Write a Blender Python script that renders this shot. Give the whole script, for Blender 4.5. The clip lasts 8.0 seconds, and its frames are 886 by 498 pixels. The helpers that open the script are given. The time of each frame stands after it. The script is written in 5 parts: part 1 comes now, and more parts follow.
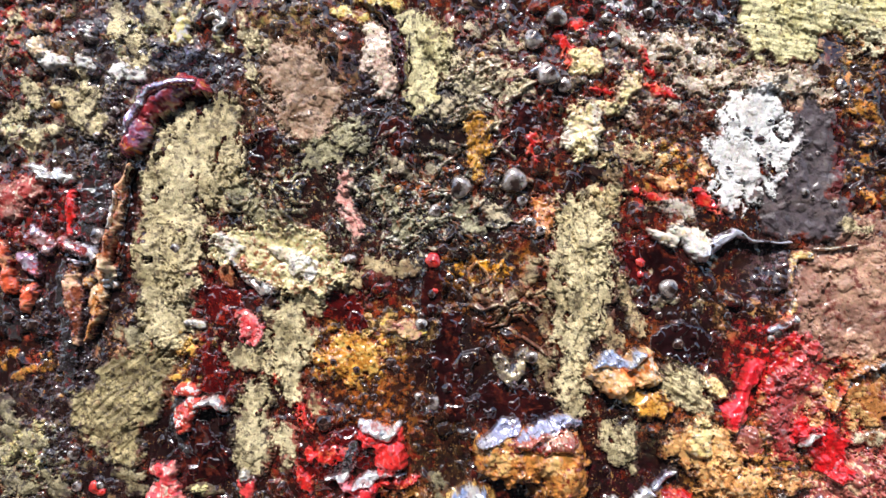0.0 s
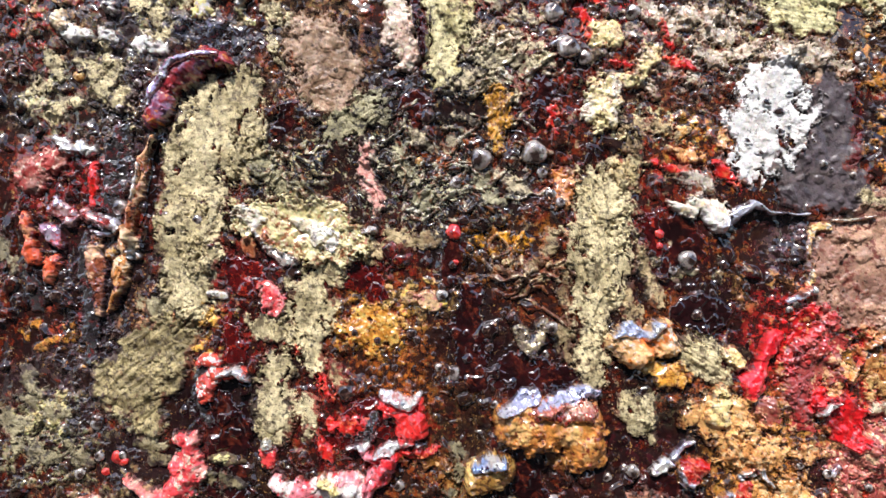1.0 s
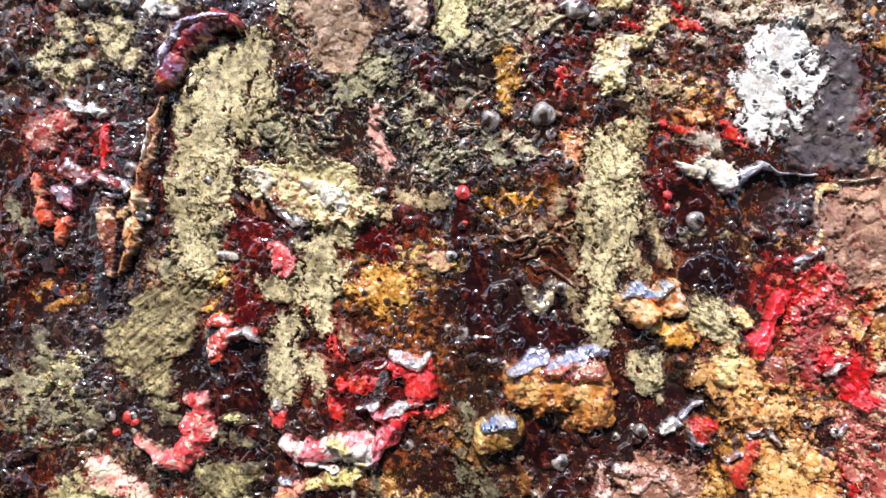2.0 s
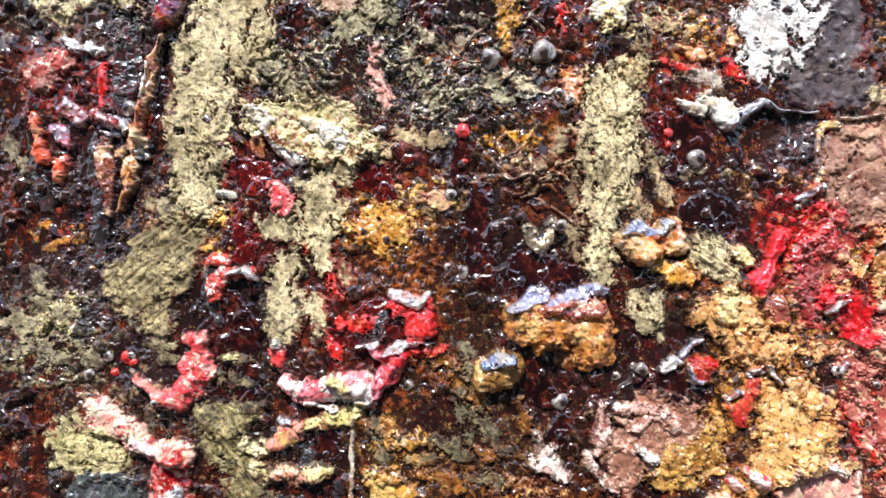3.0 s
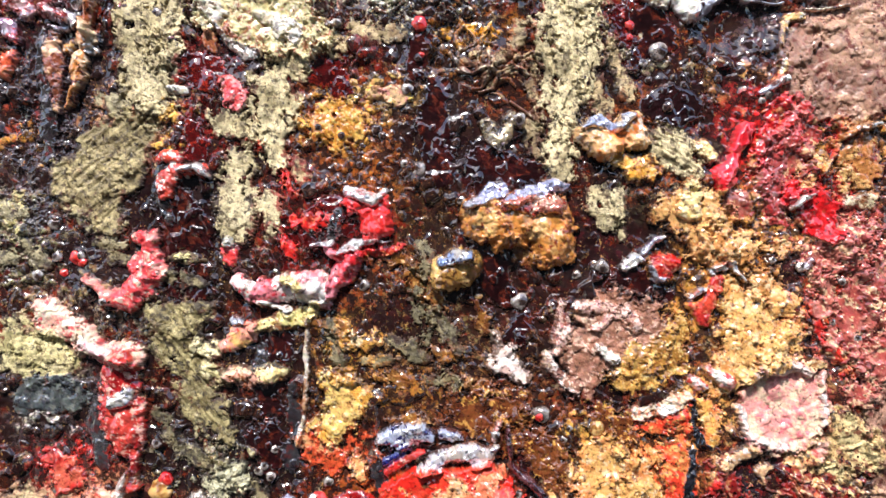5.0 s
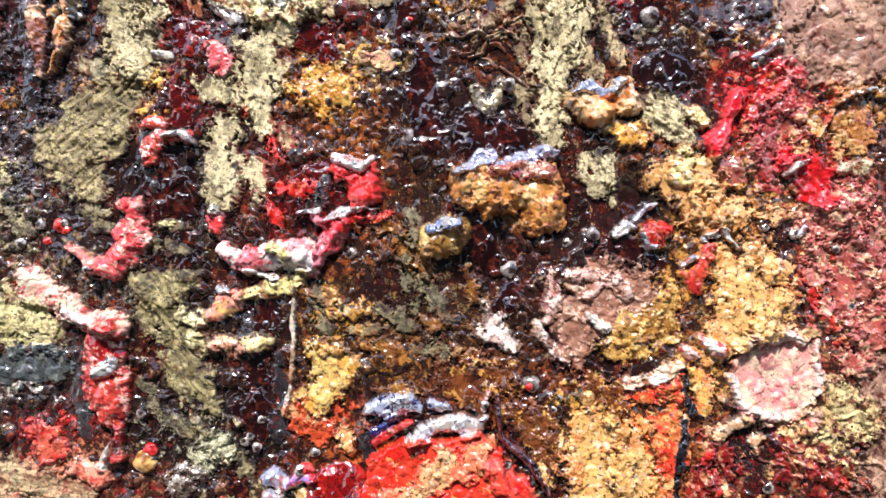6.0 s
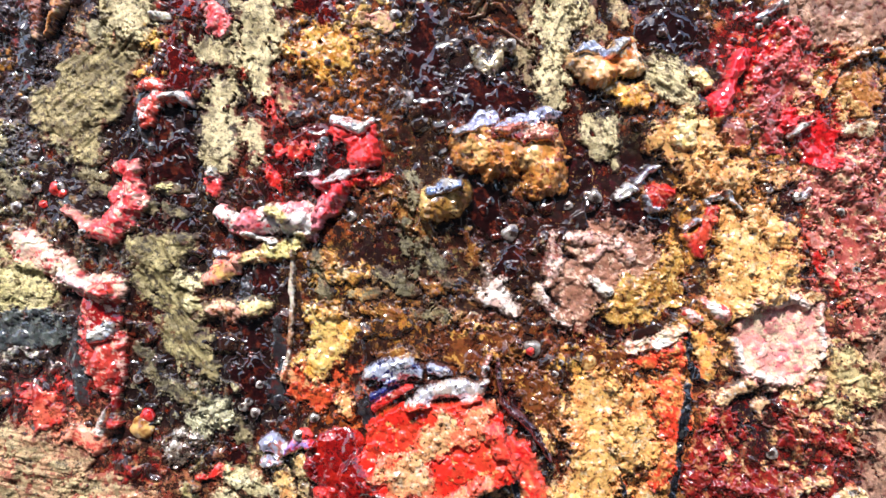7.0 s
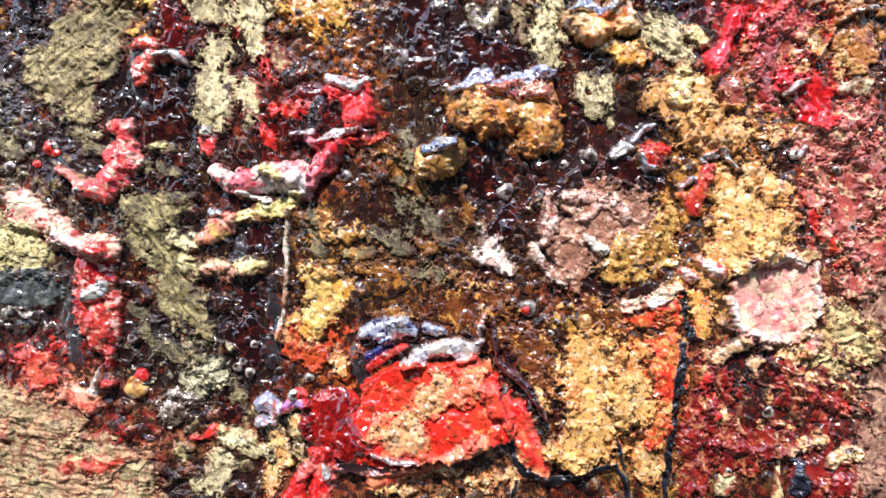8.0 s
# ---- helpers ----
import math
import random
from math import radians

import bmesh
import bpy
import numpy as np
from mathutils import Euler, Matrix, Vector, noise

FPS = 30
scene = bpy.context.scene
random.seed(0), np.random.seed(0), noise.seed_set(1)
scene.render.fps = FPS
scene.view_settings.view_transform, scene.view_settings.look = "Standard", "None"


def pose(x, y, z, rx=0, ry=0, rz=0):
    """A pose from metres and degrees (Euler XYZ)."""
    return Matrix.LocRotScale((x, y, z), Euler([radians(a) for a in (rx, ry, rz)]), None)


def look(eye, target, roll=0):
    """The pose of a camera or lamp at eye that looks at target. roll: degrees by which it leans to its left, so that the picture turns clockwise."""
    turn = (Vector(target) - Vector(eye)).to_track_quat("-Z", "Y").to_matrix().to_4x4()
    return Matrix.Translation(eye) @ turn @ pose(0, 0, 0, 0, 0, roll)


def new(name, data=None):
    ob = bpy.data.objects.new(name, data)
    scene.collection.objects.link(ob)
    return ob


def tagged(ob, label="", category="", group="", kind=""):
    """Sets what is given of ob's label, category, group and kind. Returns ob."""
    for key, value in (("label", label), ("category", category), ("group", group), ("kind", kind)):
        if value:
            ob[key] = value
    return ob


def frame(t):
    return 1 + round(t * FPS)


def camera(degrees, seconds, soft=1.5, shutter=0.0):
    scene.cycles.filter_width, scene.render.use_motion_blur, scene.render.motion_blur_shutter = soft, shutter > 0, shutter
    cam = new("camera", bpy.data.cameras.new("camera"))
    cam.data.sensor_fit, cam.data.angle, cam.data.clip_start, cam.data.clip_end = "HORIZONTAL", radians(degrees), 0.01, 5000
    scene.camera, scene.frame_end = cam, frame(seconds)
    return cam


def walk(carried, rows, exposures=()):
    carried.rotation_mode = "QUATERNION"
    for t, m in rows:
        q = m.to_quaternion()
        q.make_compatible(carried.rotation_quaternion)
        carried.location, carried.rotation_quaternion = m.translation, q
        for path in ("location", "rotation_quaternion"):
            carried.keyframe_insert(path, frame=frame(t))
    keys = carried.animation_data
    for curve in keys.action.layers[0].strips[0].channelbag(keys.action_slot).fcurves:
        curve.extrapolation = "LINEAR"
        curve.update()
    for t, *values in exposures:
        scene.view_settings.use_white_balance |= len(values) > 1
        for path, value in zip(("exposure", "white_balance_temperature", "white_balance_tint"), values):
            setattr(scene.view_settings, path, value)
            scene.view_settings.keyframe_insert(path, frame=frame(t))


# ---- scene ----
cam = camera(62.0, 8.0, soft=1.45)
PATH = [
    (0.0, 0.003975, -0.130418, 1.499411, 90.259, -0.008, 1.746),
    (0.5, 0.002199, -0.130689, 1.497133, 90.209, -0.028, 1.766),
    (1.0, 0.000412, -0.131397, 1.4946, 90.149, -0.068, 1.765),
    (1.5, -0.001131, -0.132253, 1.491757, 90.169, -0.068, 1.775),
    (3.0, -0.001231, -0.131607, 1.47693, 90.039, -0.098, 1.735),
    (3.5, 0.000472, -0.130796, 1.471249, 89.989, -0.058, 1.695),
    (4.0, 0.002342, -0.130048, 1.465472, 89.909, -0.088, 1.665),
    (4.5, 0.004134, -0.129237, 1.461915, 89.929, -0.097, 1.595),
    (6.0, 0.007659, -0.126556, 1.453668, 89.859, -0.107, 1.495),
    (6.5, 0.007596, -0.125709, 1.450738, 89.829, -0.137, 1.475),
    (7.0, 0.007493, -0.125205, 1.447559, 89.789, -0.137, 1.455),
    (7.5, 0.007585, -0.124902, 1.444247, 89.769, -0.136, 1.435),
    (8.0, 0.008223, -0.124854, 1.440744, 89.739, -0.106, 1.405),
]
walk(cam, [(t, pose(x, y, z, rx, ry, rz)) for t, x, y, z, rx, ry, rz in PATH], [(0.0, 0.66), (3.0, 0.82), (8.0, 0.92)])

# ---- light ----
SUN_HEIGHT, SUN_SIDE = 50, -12      # degrees above the horizon, and to the left of straight ahead of the board
world = bpy.data.worlds.new("sky")
scene.world = world
world.use_nodes = True
sky = world.node_tree.nodes.new("ShaderNodeTexSky")
sky.sky_type, sky.sun_disc = "NISHITA", False
sky.sun_elevation, sky.sun_rotation = radians(SUN_HEIGHT), radians(180 - SUN_SIDE)
world.node_tree.links.new(sky.outputs["Color"], world.node_tree.nodes["Background"].inputs["Color"])
world.node_tree.nodes["Background"].inputs["Strength"].default_value = 0.15
lamp = bpy.data.lights.new("sun", "SUN")
lamp.energy, lamp.angle, lamp.color = 4.7, radians(3), (1.0, 0.965, 0.93)
sun = new("sun", lamp)
way = Vector((math.sin(radians(SUN_SIDE)) * math.cos(radians(SUN_HEIGHT)),
              -math.cos(radians(SUN_SIDE)) * math.cos(radians(SUN_HEIGHT)), math.sin(radians(SUN_HEIGHT))))
sun.matrix_world = look(way * 3 + Vector((0, 0, 1.5)), (0, 0, 1.5))


# ---- materials ----
def rgb(r, g, b):
    """Linear colour from everyday 0..255 values."""
    return tuple(((x / 255 + 0.055) / 1.055) ** 2.4 if x > 10 else x / 255 / 12.92 for x in (r, g, b))


def paint(name, rough, metal=0.0, coat=0.0, bump=0.3, grain=2600, vary=0.35, glaze=0.0, spread=800, hue=0.35, ripple=0.1, fleck=0.0, amber=0.0):
    """Paint or resin: its colour comes from the mesh's tint, broken up by grain, flecks, a dark glaze left in specks and veins, and fine relief.
    coat: the clear varnish, with a soft ripple of its own."""
    mat = bpy.data.materials.new(name)
    mat.use_nodes = True
    nodes, links = mat.node_tree.nodes, mat.node_tree.links
    bsdf = nodes["Principled BSDF"]
    tint, where = nodes.new("ShaderNodeAttribute"), nodes.new("ShaderNodeNewGeometry")
    tint.attribute_name = "tint"

    def speckle(scale, detail, lump):
        n = nodes.new("ShaderNodeTexNoise")
        n.inputs["Scale"].default_value, n.inputs["Detail"].default_value, n.inputs["Roughness"].default_value = scale, detail, lump
        links.new(where.outputs["Position"], n.inputs["Vector"])
        return n

    def span(source, a, b, c, d):
        n = nodes.new("ShaderNodeMapRange")
        for key, value in zip(("From Min", "From Max", "To Min", "To Max"), (a, b, c, d)):
            n.inputs[key].default_value = value
        links.new(source, n.inputs["Value"])
        return n.outputs["Result"]

    def blend(fac, a, b):
        n = nodes.new("ShaderNodeMix")
        n.data_type = "RGBA"
        links.new(fac, n.inputs[0])
        links.new(a, n.inputs[6])
        n.inputs[7].default_value = (*b, 1)
        return n.outputs[2]

    fine, broad, veil = speckle(grain, 4, 0.6), speckle(grain / 7, 3, 0.5), speckle(spread, 8, 0.72)
    both = nodes.new("ShaderNodeMath")
    both.operation = "ADD"
    links.new(fine.outputs["Fac"], both.inputs[0])
    links.new(broad.outputs["Fac"], both.inputs[1])
    drift = nodes.new("ShaderNodeMix")
    drift.data_type, drift.blend_type = "RGBA", "OVERLAY"
    drift.inputs[0].default_value = hue
    links.new(tint.outputs["Color"], drift.inputs[6])
    links.new(speckle(spread * 1.7, 5, 0.65).outputs["Color"], drift.inputs[7])
    mult = nodes.new("ShaderNodeVectorMath")
    mult.operation = "SCALE"
    links.new(drift.outputs[2], mult.inputs[0])
    links.new(span(both.outputs[0], 0.6, 1.4, 1 - vary, 1 + vary), mult.inputs["Scale"])
    colour = mult.outputs[0]
    if fleck:
        colour = blend(span(speckle(spread * 2.3, 6, 0.7).outputs["Fac"], 0.66 - 0.2 * fleck, 0.72 - 0.2 * fleck, 0, 0.85), colour, (0.36, 0.2, 0.07))
        colour = blend(span(speckle(spread * 3.1, 6, 0.75).outputs["Fac"], 0.70 - 0.2 * fleck, 0.75 - 0.2 * fleck, 0, 0.85), colour, (0.55, 0.48, 0.36))
    if amber:       # thin amber and rust varnish that has run over everything
        colour = blend(span(speckle(spread * 0.5, 7, 0.68).outputs["Fac"], 0.62 - 0.2 * amber, 0.74 - 0.2 * amber, 0, 0.8), colour, (0.20, 0.055, 0.012))
    if glaze:
        colour = blend(span(veil.outputs["Fac"], 0.60 - 0.25 * glaze, 0.68 - 0.25 * glaze, 0, 0.9), colour, (0.010, 0.004, 0.004))
    links.new(colour, bsdf.inputs["Base Color"])
    links.new(span(broad.outputs["Fac"], 0.3, 0.7, rough * 0.6, min(1, rough * 1.5)), bsdf.inputs["Roughness"])
    for source, strength, deep, key in ((fine, bump, 0.0002, "Normal"), (broad, ripple, 0.0003, "Coat Normal")):
        dent = nodes.new("ShaderNodeBump")
        dent.inputs["Strength"].default_value, dent.inputs["Distance"].default_value = strength, deep
        links.new(source.outputs["Fac"], dent.inputs["Height"])
        links.new(dent.outputs["Normal"], bsdf.inputs[key])
    bsdf.inputs["Metallic"].default_value = metal
    bsdf.inputs["Coat Weight"].default_value, bsdf.inputs["Coat Roughness"].default_value = coat, 0.065
    bsdf.inputs["Coat IOR"].default_value = 2.0
    bsdf.inputs["Specular IOR Level"].default_value = max(0.05, 0.45 - 0.6 * coat)
    return mat


LACQUER = paint("lacquered_paint", 0.4, coat=0.95, bump=0.3, grain=3600, vary=0.3, glaze=0.14, spread=900, hue=0.35, ripple=0.07, amber=0.2)
GROUND = paint("lacquered_ground", 0.45, coat=0.7, bump=0.3, grain=3000, vary=0.5, glaze=0.62, spread=620, hue=0.55, ripple=0.06, fleck=0.34, amber=0.3)
GOLD = paint("gold_olive_paint", 0.42, metal=0.15, bump=1.0, grain=3900, vary=0.5, glaze=0.26, spread=1200, hue=0.12, amber=0.12)
MATT = paint("matt_paint", 0.5, bump=0.6, coat=0.2, grain=3600, glaze=0.1, spread=1100, hue=0.25)
RESIN = paint("glossy_resin", 0.2, coat=1.0, bump=0.1, grain=2400, vary=0.3, glaze=0.1, spread=1100, ripple=0.05)
PEARL = paint("pearly_resin", 0.2, metal=0.5, coat=1.0, bump=0.1, grain=2000, vary=0.35, glaze=0.15, spread=900, hue=0.2, ripple=0.06)
CRUMB = paint("crumbly_paint", 0.4, coat=0.85, bump=0.45, grain=3800, vary=0.42, glaze=0.22, spread=1300, hue=0.35, ripple=0.1, amber=0.5)


# ---- noise ----
def corner(i, j, seed):
    n = (i * 374761393 + j * 668265263 + seed * 974634777) & 0xFFFFFFFF
    n = ((n ^ (n >> 13)) * 1274126177) & 0xFFFFFFFF
    return ((n ^ (n >> 16)) & 0xFFFF) / 65535.0


def cloud(u, v, seed):
    """Smooth noise from -1 to 1, with cells one wide."""
    i, j = np.floor(u).astype(np.int64), np.floor(v).astype(np.int64)
    a, b = u - i, v - j
    a, b = a * a * (3 - 2 * a), b * b * (3 - 2 * b)
    top = corner(i, j, seed) * (1 - a) + corner(i + 1, j, seed) * a
    low = corner(i, j + 1, seed) * (1 - a) + corner(i + 1, j + 1, seed) * a
    return (top * (1 - b) + low * b) * 2 - 1


def rough(u, v, size, octaves=4, seed=0, gain=0.55):
    """Noise of several scales, the coarsest with cells of that size, from about -1 to 1."""
    total, weight, amount = 0, 0, 1.0
    for k in range(octaves):
        turn = 0.7 + k
        c, s = math.cos(turn), math.sin(turn)
        total = total + amount * cloud((u * c - v * s) / size + 91.7, (u * s + v * c) / size + 33.1, seed * 17 + k)
        weight, amount, size = weight + amount, amount * gain, size / 2.03
    return total / weight * 1.6


def pebbles(u, v, size, seed=0):
    """Domes packed side by side: the height from 0 to 1 and a random number for each dome."""
    x, y = u / size, v / size
    i, j = np.floor(x).astype(np.int64), np.floor(y).astype(np.int64)
    best, mark = np.full(x.shape, 9.0), np.zeros(x.shape)
    for di in (-1, 0, 1):
        for dj in (-1, 0, 1):
            a, b = i + di, j + dj
            d = np.hypot(a + corner(a, b, seed) - x, b + corner(a, b, seed + 5) - y) / (0.7 + 0.5 * corner(a, b, seed + 8))
            mark = np.where(d < best, corner(a, b, seed + 11), mark)
            best = np.minimum(best, d)
    return np.clip(1 - (best / 0.85) ** 2, 0, 1) ** 0.5, mark


def ramp(x, low, high):
    t = np.clip((x - low) / (high - low), 0, 1)
    return t * t * (3 - 2 * t)


# ---- the board's relief: plan units of a tenth of a millimetre, u to the right, v down ----
UNIT, STEP = 1e-4, 1.7
LEFT, TOPMOST, RIGHT, BOTTOM = -110, -60, 1660, 1520
US, VS = np.arange(LEFT, RIGHT + 1, STEP), np.arange(TOPMOST, BOTTOM + 1, STEP)
GU, GV = np.meshgrid(US, VS)
FU, FV = GU + 14 * rough(GU, GV, 90, 3, 21), GV * 0.5 + 10 * rough(GU, GV, 90, 3, 22)      # the paint has run downwards
TOP = 5 * rough(GU, GV, 110, 2, 1) + 3.4 * rough(FU, FV, 34, 3, 2, 0.45) + 0.35 * rough(GU, GV, 11, 2, 3)
SWELL, COVERED, BUBBLE = TOP.copy(), np.zeros(GU.shape, bool), np.full(GU.shape, 0.45)
for size, high, few, zone in ((26, 10, 0.7, 55), (15, 4.2, 0.66, 70), (9, 1.7, 0.64, 45)):
    dome, mark = pebbles(GU + 5 * rough(GU, GV, 40, 2, 7 + size), GV + 5 * rough(GU, GV, 40, 2, 17 + size), size, size)
    there = dome * dome * (3 - 2 * dome) * (mark > few) * ramp(rough(GU, GV, zone, 3, 5 + size), -0.25, 0.35)
    TOP += high * there
    BUBBLE = np.where(there > 0.2, (mark - few) / (1 - few), BUBBLE)
COLOUR = np.empty(GU.shape + (3,))
shade = ramp(rough(FU, FV, 30, 6, 6, 0.7), -0.5, 0.6)[..., None]
COLOUR[:] = np.array(rgb(26, 9, 10)) * (1 - shade) + np.array(rgb(112, 40, 20)) * shade
fleck = ramp(rough(GU, GV, 15, 5, 8, 0.68), 0.5, 0.64)[..., None] * 0.8
COLOUR[:] = COLOUR * (1 - fleck) + np.array(rgb(150, 128, 100)) * fleck


def window(u0, v0, u1, v1):
    a, b = int((u0 - LEFT) / STEP), int((u1 - LEFT) / STEP) + 2
    c, d = int((v0 - TOPMOST) / STEP), int((v1 - TOPMOST) / STEP) + 2
    return slice(max(c, 0), min(max(d, 0), len(VS))), slice(max(a, 0), min(max(b, 0), len(US)))


SEED = [100]


def stain(u, v, ru, rv, angle, colour, cover=1.0, soft=0.4, cell=0, lift=0.0, fleck=14):
    """A stain or a scatter of crumbs in the ground paint: an uneven oval of colour, covering part of it, with crumbs of a size."""
    SEED[0] += 1
    reach = max(ru, rv) * 1.6
    w = window(u - reach, v - reach, u + reach, v + reach)
    x, y = GU[w], GV[w]
    if not x.size:
        return
    c, s = math.cos(radians(angle)), math.sin(radians(angle))
    a, b = ((x - u) * c + (y - v) * s) / ru, (-(x - u) * s + (y - v) * c) / rv
    q = np.hypot(a, b) + 0.45 * rough(x, y, 0.6 * min(ru, rv) + 8, 6, SEED[0], 0.7)
    mask = 1 - ramp(q, 1 - soft, 1 + soft)
    if cell:
        dome, mark = pebbles(x + 7 * rough(x, y, 20, 4, SEED[0], 0.7), y + 7 * rough(x, y, 20, 4, SEED[0] + 40, 0.7), cell, SEED[0] + 3)
        keep = ramp(mask * cover - mark, 0.0, 0.12)
        TOP[w] += keep * dome * lift * 0.35
        mask = keep * ramp(dome + 0.25 * rough(x, y, 8, 3, SEED[0] + 9, 0.7), 0.15, 0.4)
        tone = (0.7 + 0.6 * corner((mark * 9999).astype(np.int64), (mark * 777).astype(np.int64), 3))[..., None]
    else:
        if cover < 1:
            mask = mask * ramp(rough(x, y, fleck * 0.9, 5, SEED[0] + 50, 0.75), 0.74 - 1.4 * cover, 0.92 - 1.4 * cover)
        TOP[w] += mask * lift
        tone = (1 + 0.4 * rough(x, y, 18, 5, SEED[0] + 70, 0.75))[..., None]
    mask = mask[..., None]
    COLOUR[w] = COLOUR[w] * (1 - mask) + np.array(rgb(*colour)) * tone * mask


def sheet(name, w, high, keep, colour, mat, smooth=True):
    """A relief over part of the board as one mesh, its origin in its middle."""
    x, y = GU[w], GV[w]
    rows, cols = x.shape
    face = keep[:-1, :-1] | keep[1:, :-1] | keep[:-1, 1:] | keep[1:, 1:]
    r, k = np.nonzero(face)
    a = r * cols + k
    quads = np.stack([a, a + cols, a + cols + 1, a + 1], 1)
    used, quads = np.unique(quads, return_inverse=True)
    quads = quads.reshape(-1, 4)
    px, py, pz = (x.ravel()[used] - 784) * UNIT, -high.ravel()[used] * UNIT, 1.5 - (y.ravel()[used] - 441) * UNIT
    mid = Vector((float(px.mean()), 0.0, float(pz.mean())))
    mesh = bpy.data.meshes.new(name)
    mesh.vertices.add(len(used))
    mesh.vertices.foreach_set("co", np.stack([px - mid.x, py, pz - mid.z], 1).ravel())
    mesh.loops.add(quads.size)
    mesh.loops.foreach_set("vertex_index", quads.ravel().astype(np.int32))
    mesh.polygons.add(len(quads))
    mesh.polygons.foreach_set("loop_start", np.arange(0, quads.size, 4, dtype=np.int32))
    mesh.polygons.foreach_set("use_smooth", np.full(len(quads), smooth))
    mesh.update()
    tints = np.ones((len(used), 4))
    tone = np.clip(colour.reshape(-1, 3)[used], 0.002, 1)
    tone = tone * (tone @ np.array((0.3, 0.55, 0.15)))[:, None] ** 0.15 * 1.25       # wet varnish deepens the dark tones
    tints[:, :3] = tone * np.minimum(1, 0.57 / tone.max(1, keepdims=True))
    mesh.attributes.new("tint", "FLOAT_COLOR", "POINT").data.foreach_set("color", tints.ravel())
    mesh.materials.append(mat)
    ob = new(name, mesh)
    ob.location = mid
    return ob


def chain(x, y, points):
    """How far inside a tapering line of round dabs each place lies: 1 on its spine, 0 on its edge; and the spine's radius there."""
    best, wide = np.full(x.shape, -9.0), np.full(x.shape, 10.0)
    for p, q in zip(points, points[1:] if len(points) > 1 else points):
        du, dv = q[0] - p[0], q[1] - p[1]
        t = np.clip(((x - p[0]) * du + (y - p[1]) * dv) / max(du * du + dv * dv, 1e-6), 0, 1)
        r = p[2] + t * (q[2] - p[2])
        inside = 1 - np.hypot(x - p[0] - t * du, y - p[1] - t * dv) / r
        wide = np.where(inside > best, r, wide)
        best = np.maximum(best, inside)
    return best, wide


def crust(name, label, category, chains, tones, mat=GOLD, height=8.0, form="slab", ragged=0.35, holes=0.0,
          cell=0, brush=None, tone_size=35, bite=16, group="", lump=1.0, mix=(0.0, 0.0), parent=None):
    """A raised patch of paint or resin on the board. chains: lines of dabs (u, v, radius); tones: its main colour, its second and its flecks.
    form: slab, round or dish; ragged: how uneven its edge is; holes: how much it is pitted; cell: size of its crumbs; brush: the bristles' angle."""
    SEED[0] += 1
    seed = SEED[0]
    height *= 0.42 if mat is GOLD else 0.5 if cell and form == "slab" else 0.8
    gloss = mat in (RESIN, PEARL, LACQUER)
    if cell:
        cell *= 0.62
    if gloss:
        lump *= 0.45
    ragged = ragged * min(1.0, max(0.4, 11 / height))     # thick paint has rounder edges than thin films
    pts = [p for c in chains for p in c]
    far = max(p[2] for p in pts) * 0.7 + 14
    w = window(min(p[0] - p[2] for p in pts) - far, min(p[1] - p[2] for p in pts) - far,
               max(p[0] + p[2] for p in pts) + far, max(p[1] + p[2] for p in pts) + far)
    x, y = GU[w], GV[w]
    slip = min(13, 0.55 * sum(p[2] for p in pts) / len(pts))
    bx, by = x + slip * rough(x, y, 42, 4, seed, 0.6), y + slip * rough(x, y, 42, 4, seed + 1, 0.6)
    inside, wide = np.full(x.shape, -9.0), np.full(x.shape, 10.0)
    for c in chains:
        i, r = chain(bx, by, c)
        wide = np.where(i > inside, r, wide)
        inside = np.maximum(inside, i)
    inside = inside + ragged * 0.6 * rough(x, y, bite, 6, seed + 2, 0.74) * np.clip(40 / wide, 0.55, 1.1) + 0.1
    if holes:
        lean = radians(62 + seed * 37 % 50 if brush is None else brush)
        along, over = bx * math.cos(lean) + by * math.sin(lean), by * math.cos(lean) - bx * math.sin(lean)
        pit = rough(along * 0.45, over, 12, 5, seed + 3, 0.72) - 1.1 + holes * (1.35 - 0.85 * np.clip(inside, 0, 1))
        inside = np.where(pit > 0, -pit * 2 - 0.02, inside)
    near = np.clip(inside, 0, 1)
    if form == "round":
        body = np.clip(1 - (1 - near) ** 2.2, 0, 1) ** 0.8 * (0.9 + 0.22 * rough(x, y, 44, 3, seed + 20))
    elif form == "dish":
        body = ramp(near * wide, 0, 6) * (0.55 + 0.45 * np.exp(-((near * wide - 8) / 7) ** 2))
    else:
        body = ramp(near * wide, 0, 7) * (0.8 + 0.2 * near)
    high = height * body
    mark = np.zeros(x.shape)
    dome = np.ones(x.shape)
    if cell:
        dome, mark = pebbles(x + 8 * rough(x, y, 25, 5, seed, 0.7), y + 8 * rough(x, y, 25, 5, seed + 9, 0.7), cell, seed + 4)
        big, _ = pebbles(x, y, cell * 2.3, seed + 6)
        high = high * (0.95 + 0.05 * big) + near ** 0.3 * (0.7 * dome + 0.5 * big)
    if brush is not None:
        c, s = math.cos(radians(brush)), math.sin(radians(brush))
        along, over = x * c + y * s, -x * s + y * c + 5 * rough(x, y, 60, 2, seed)
        high = high + ramp(near * wide, 0, 8) * 2.2 * lump * rough(along / 9, over, 7, 3, seed + 5)
    high = high + ramp(near * wide, 0, 6) * lump * (1.3 * rough(x, y, 30, 2, seed + 6) + 0.65 * rough(x, y, 7, 3, seed + 7, 0.7))
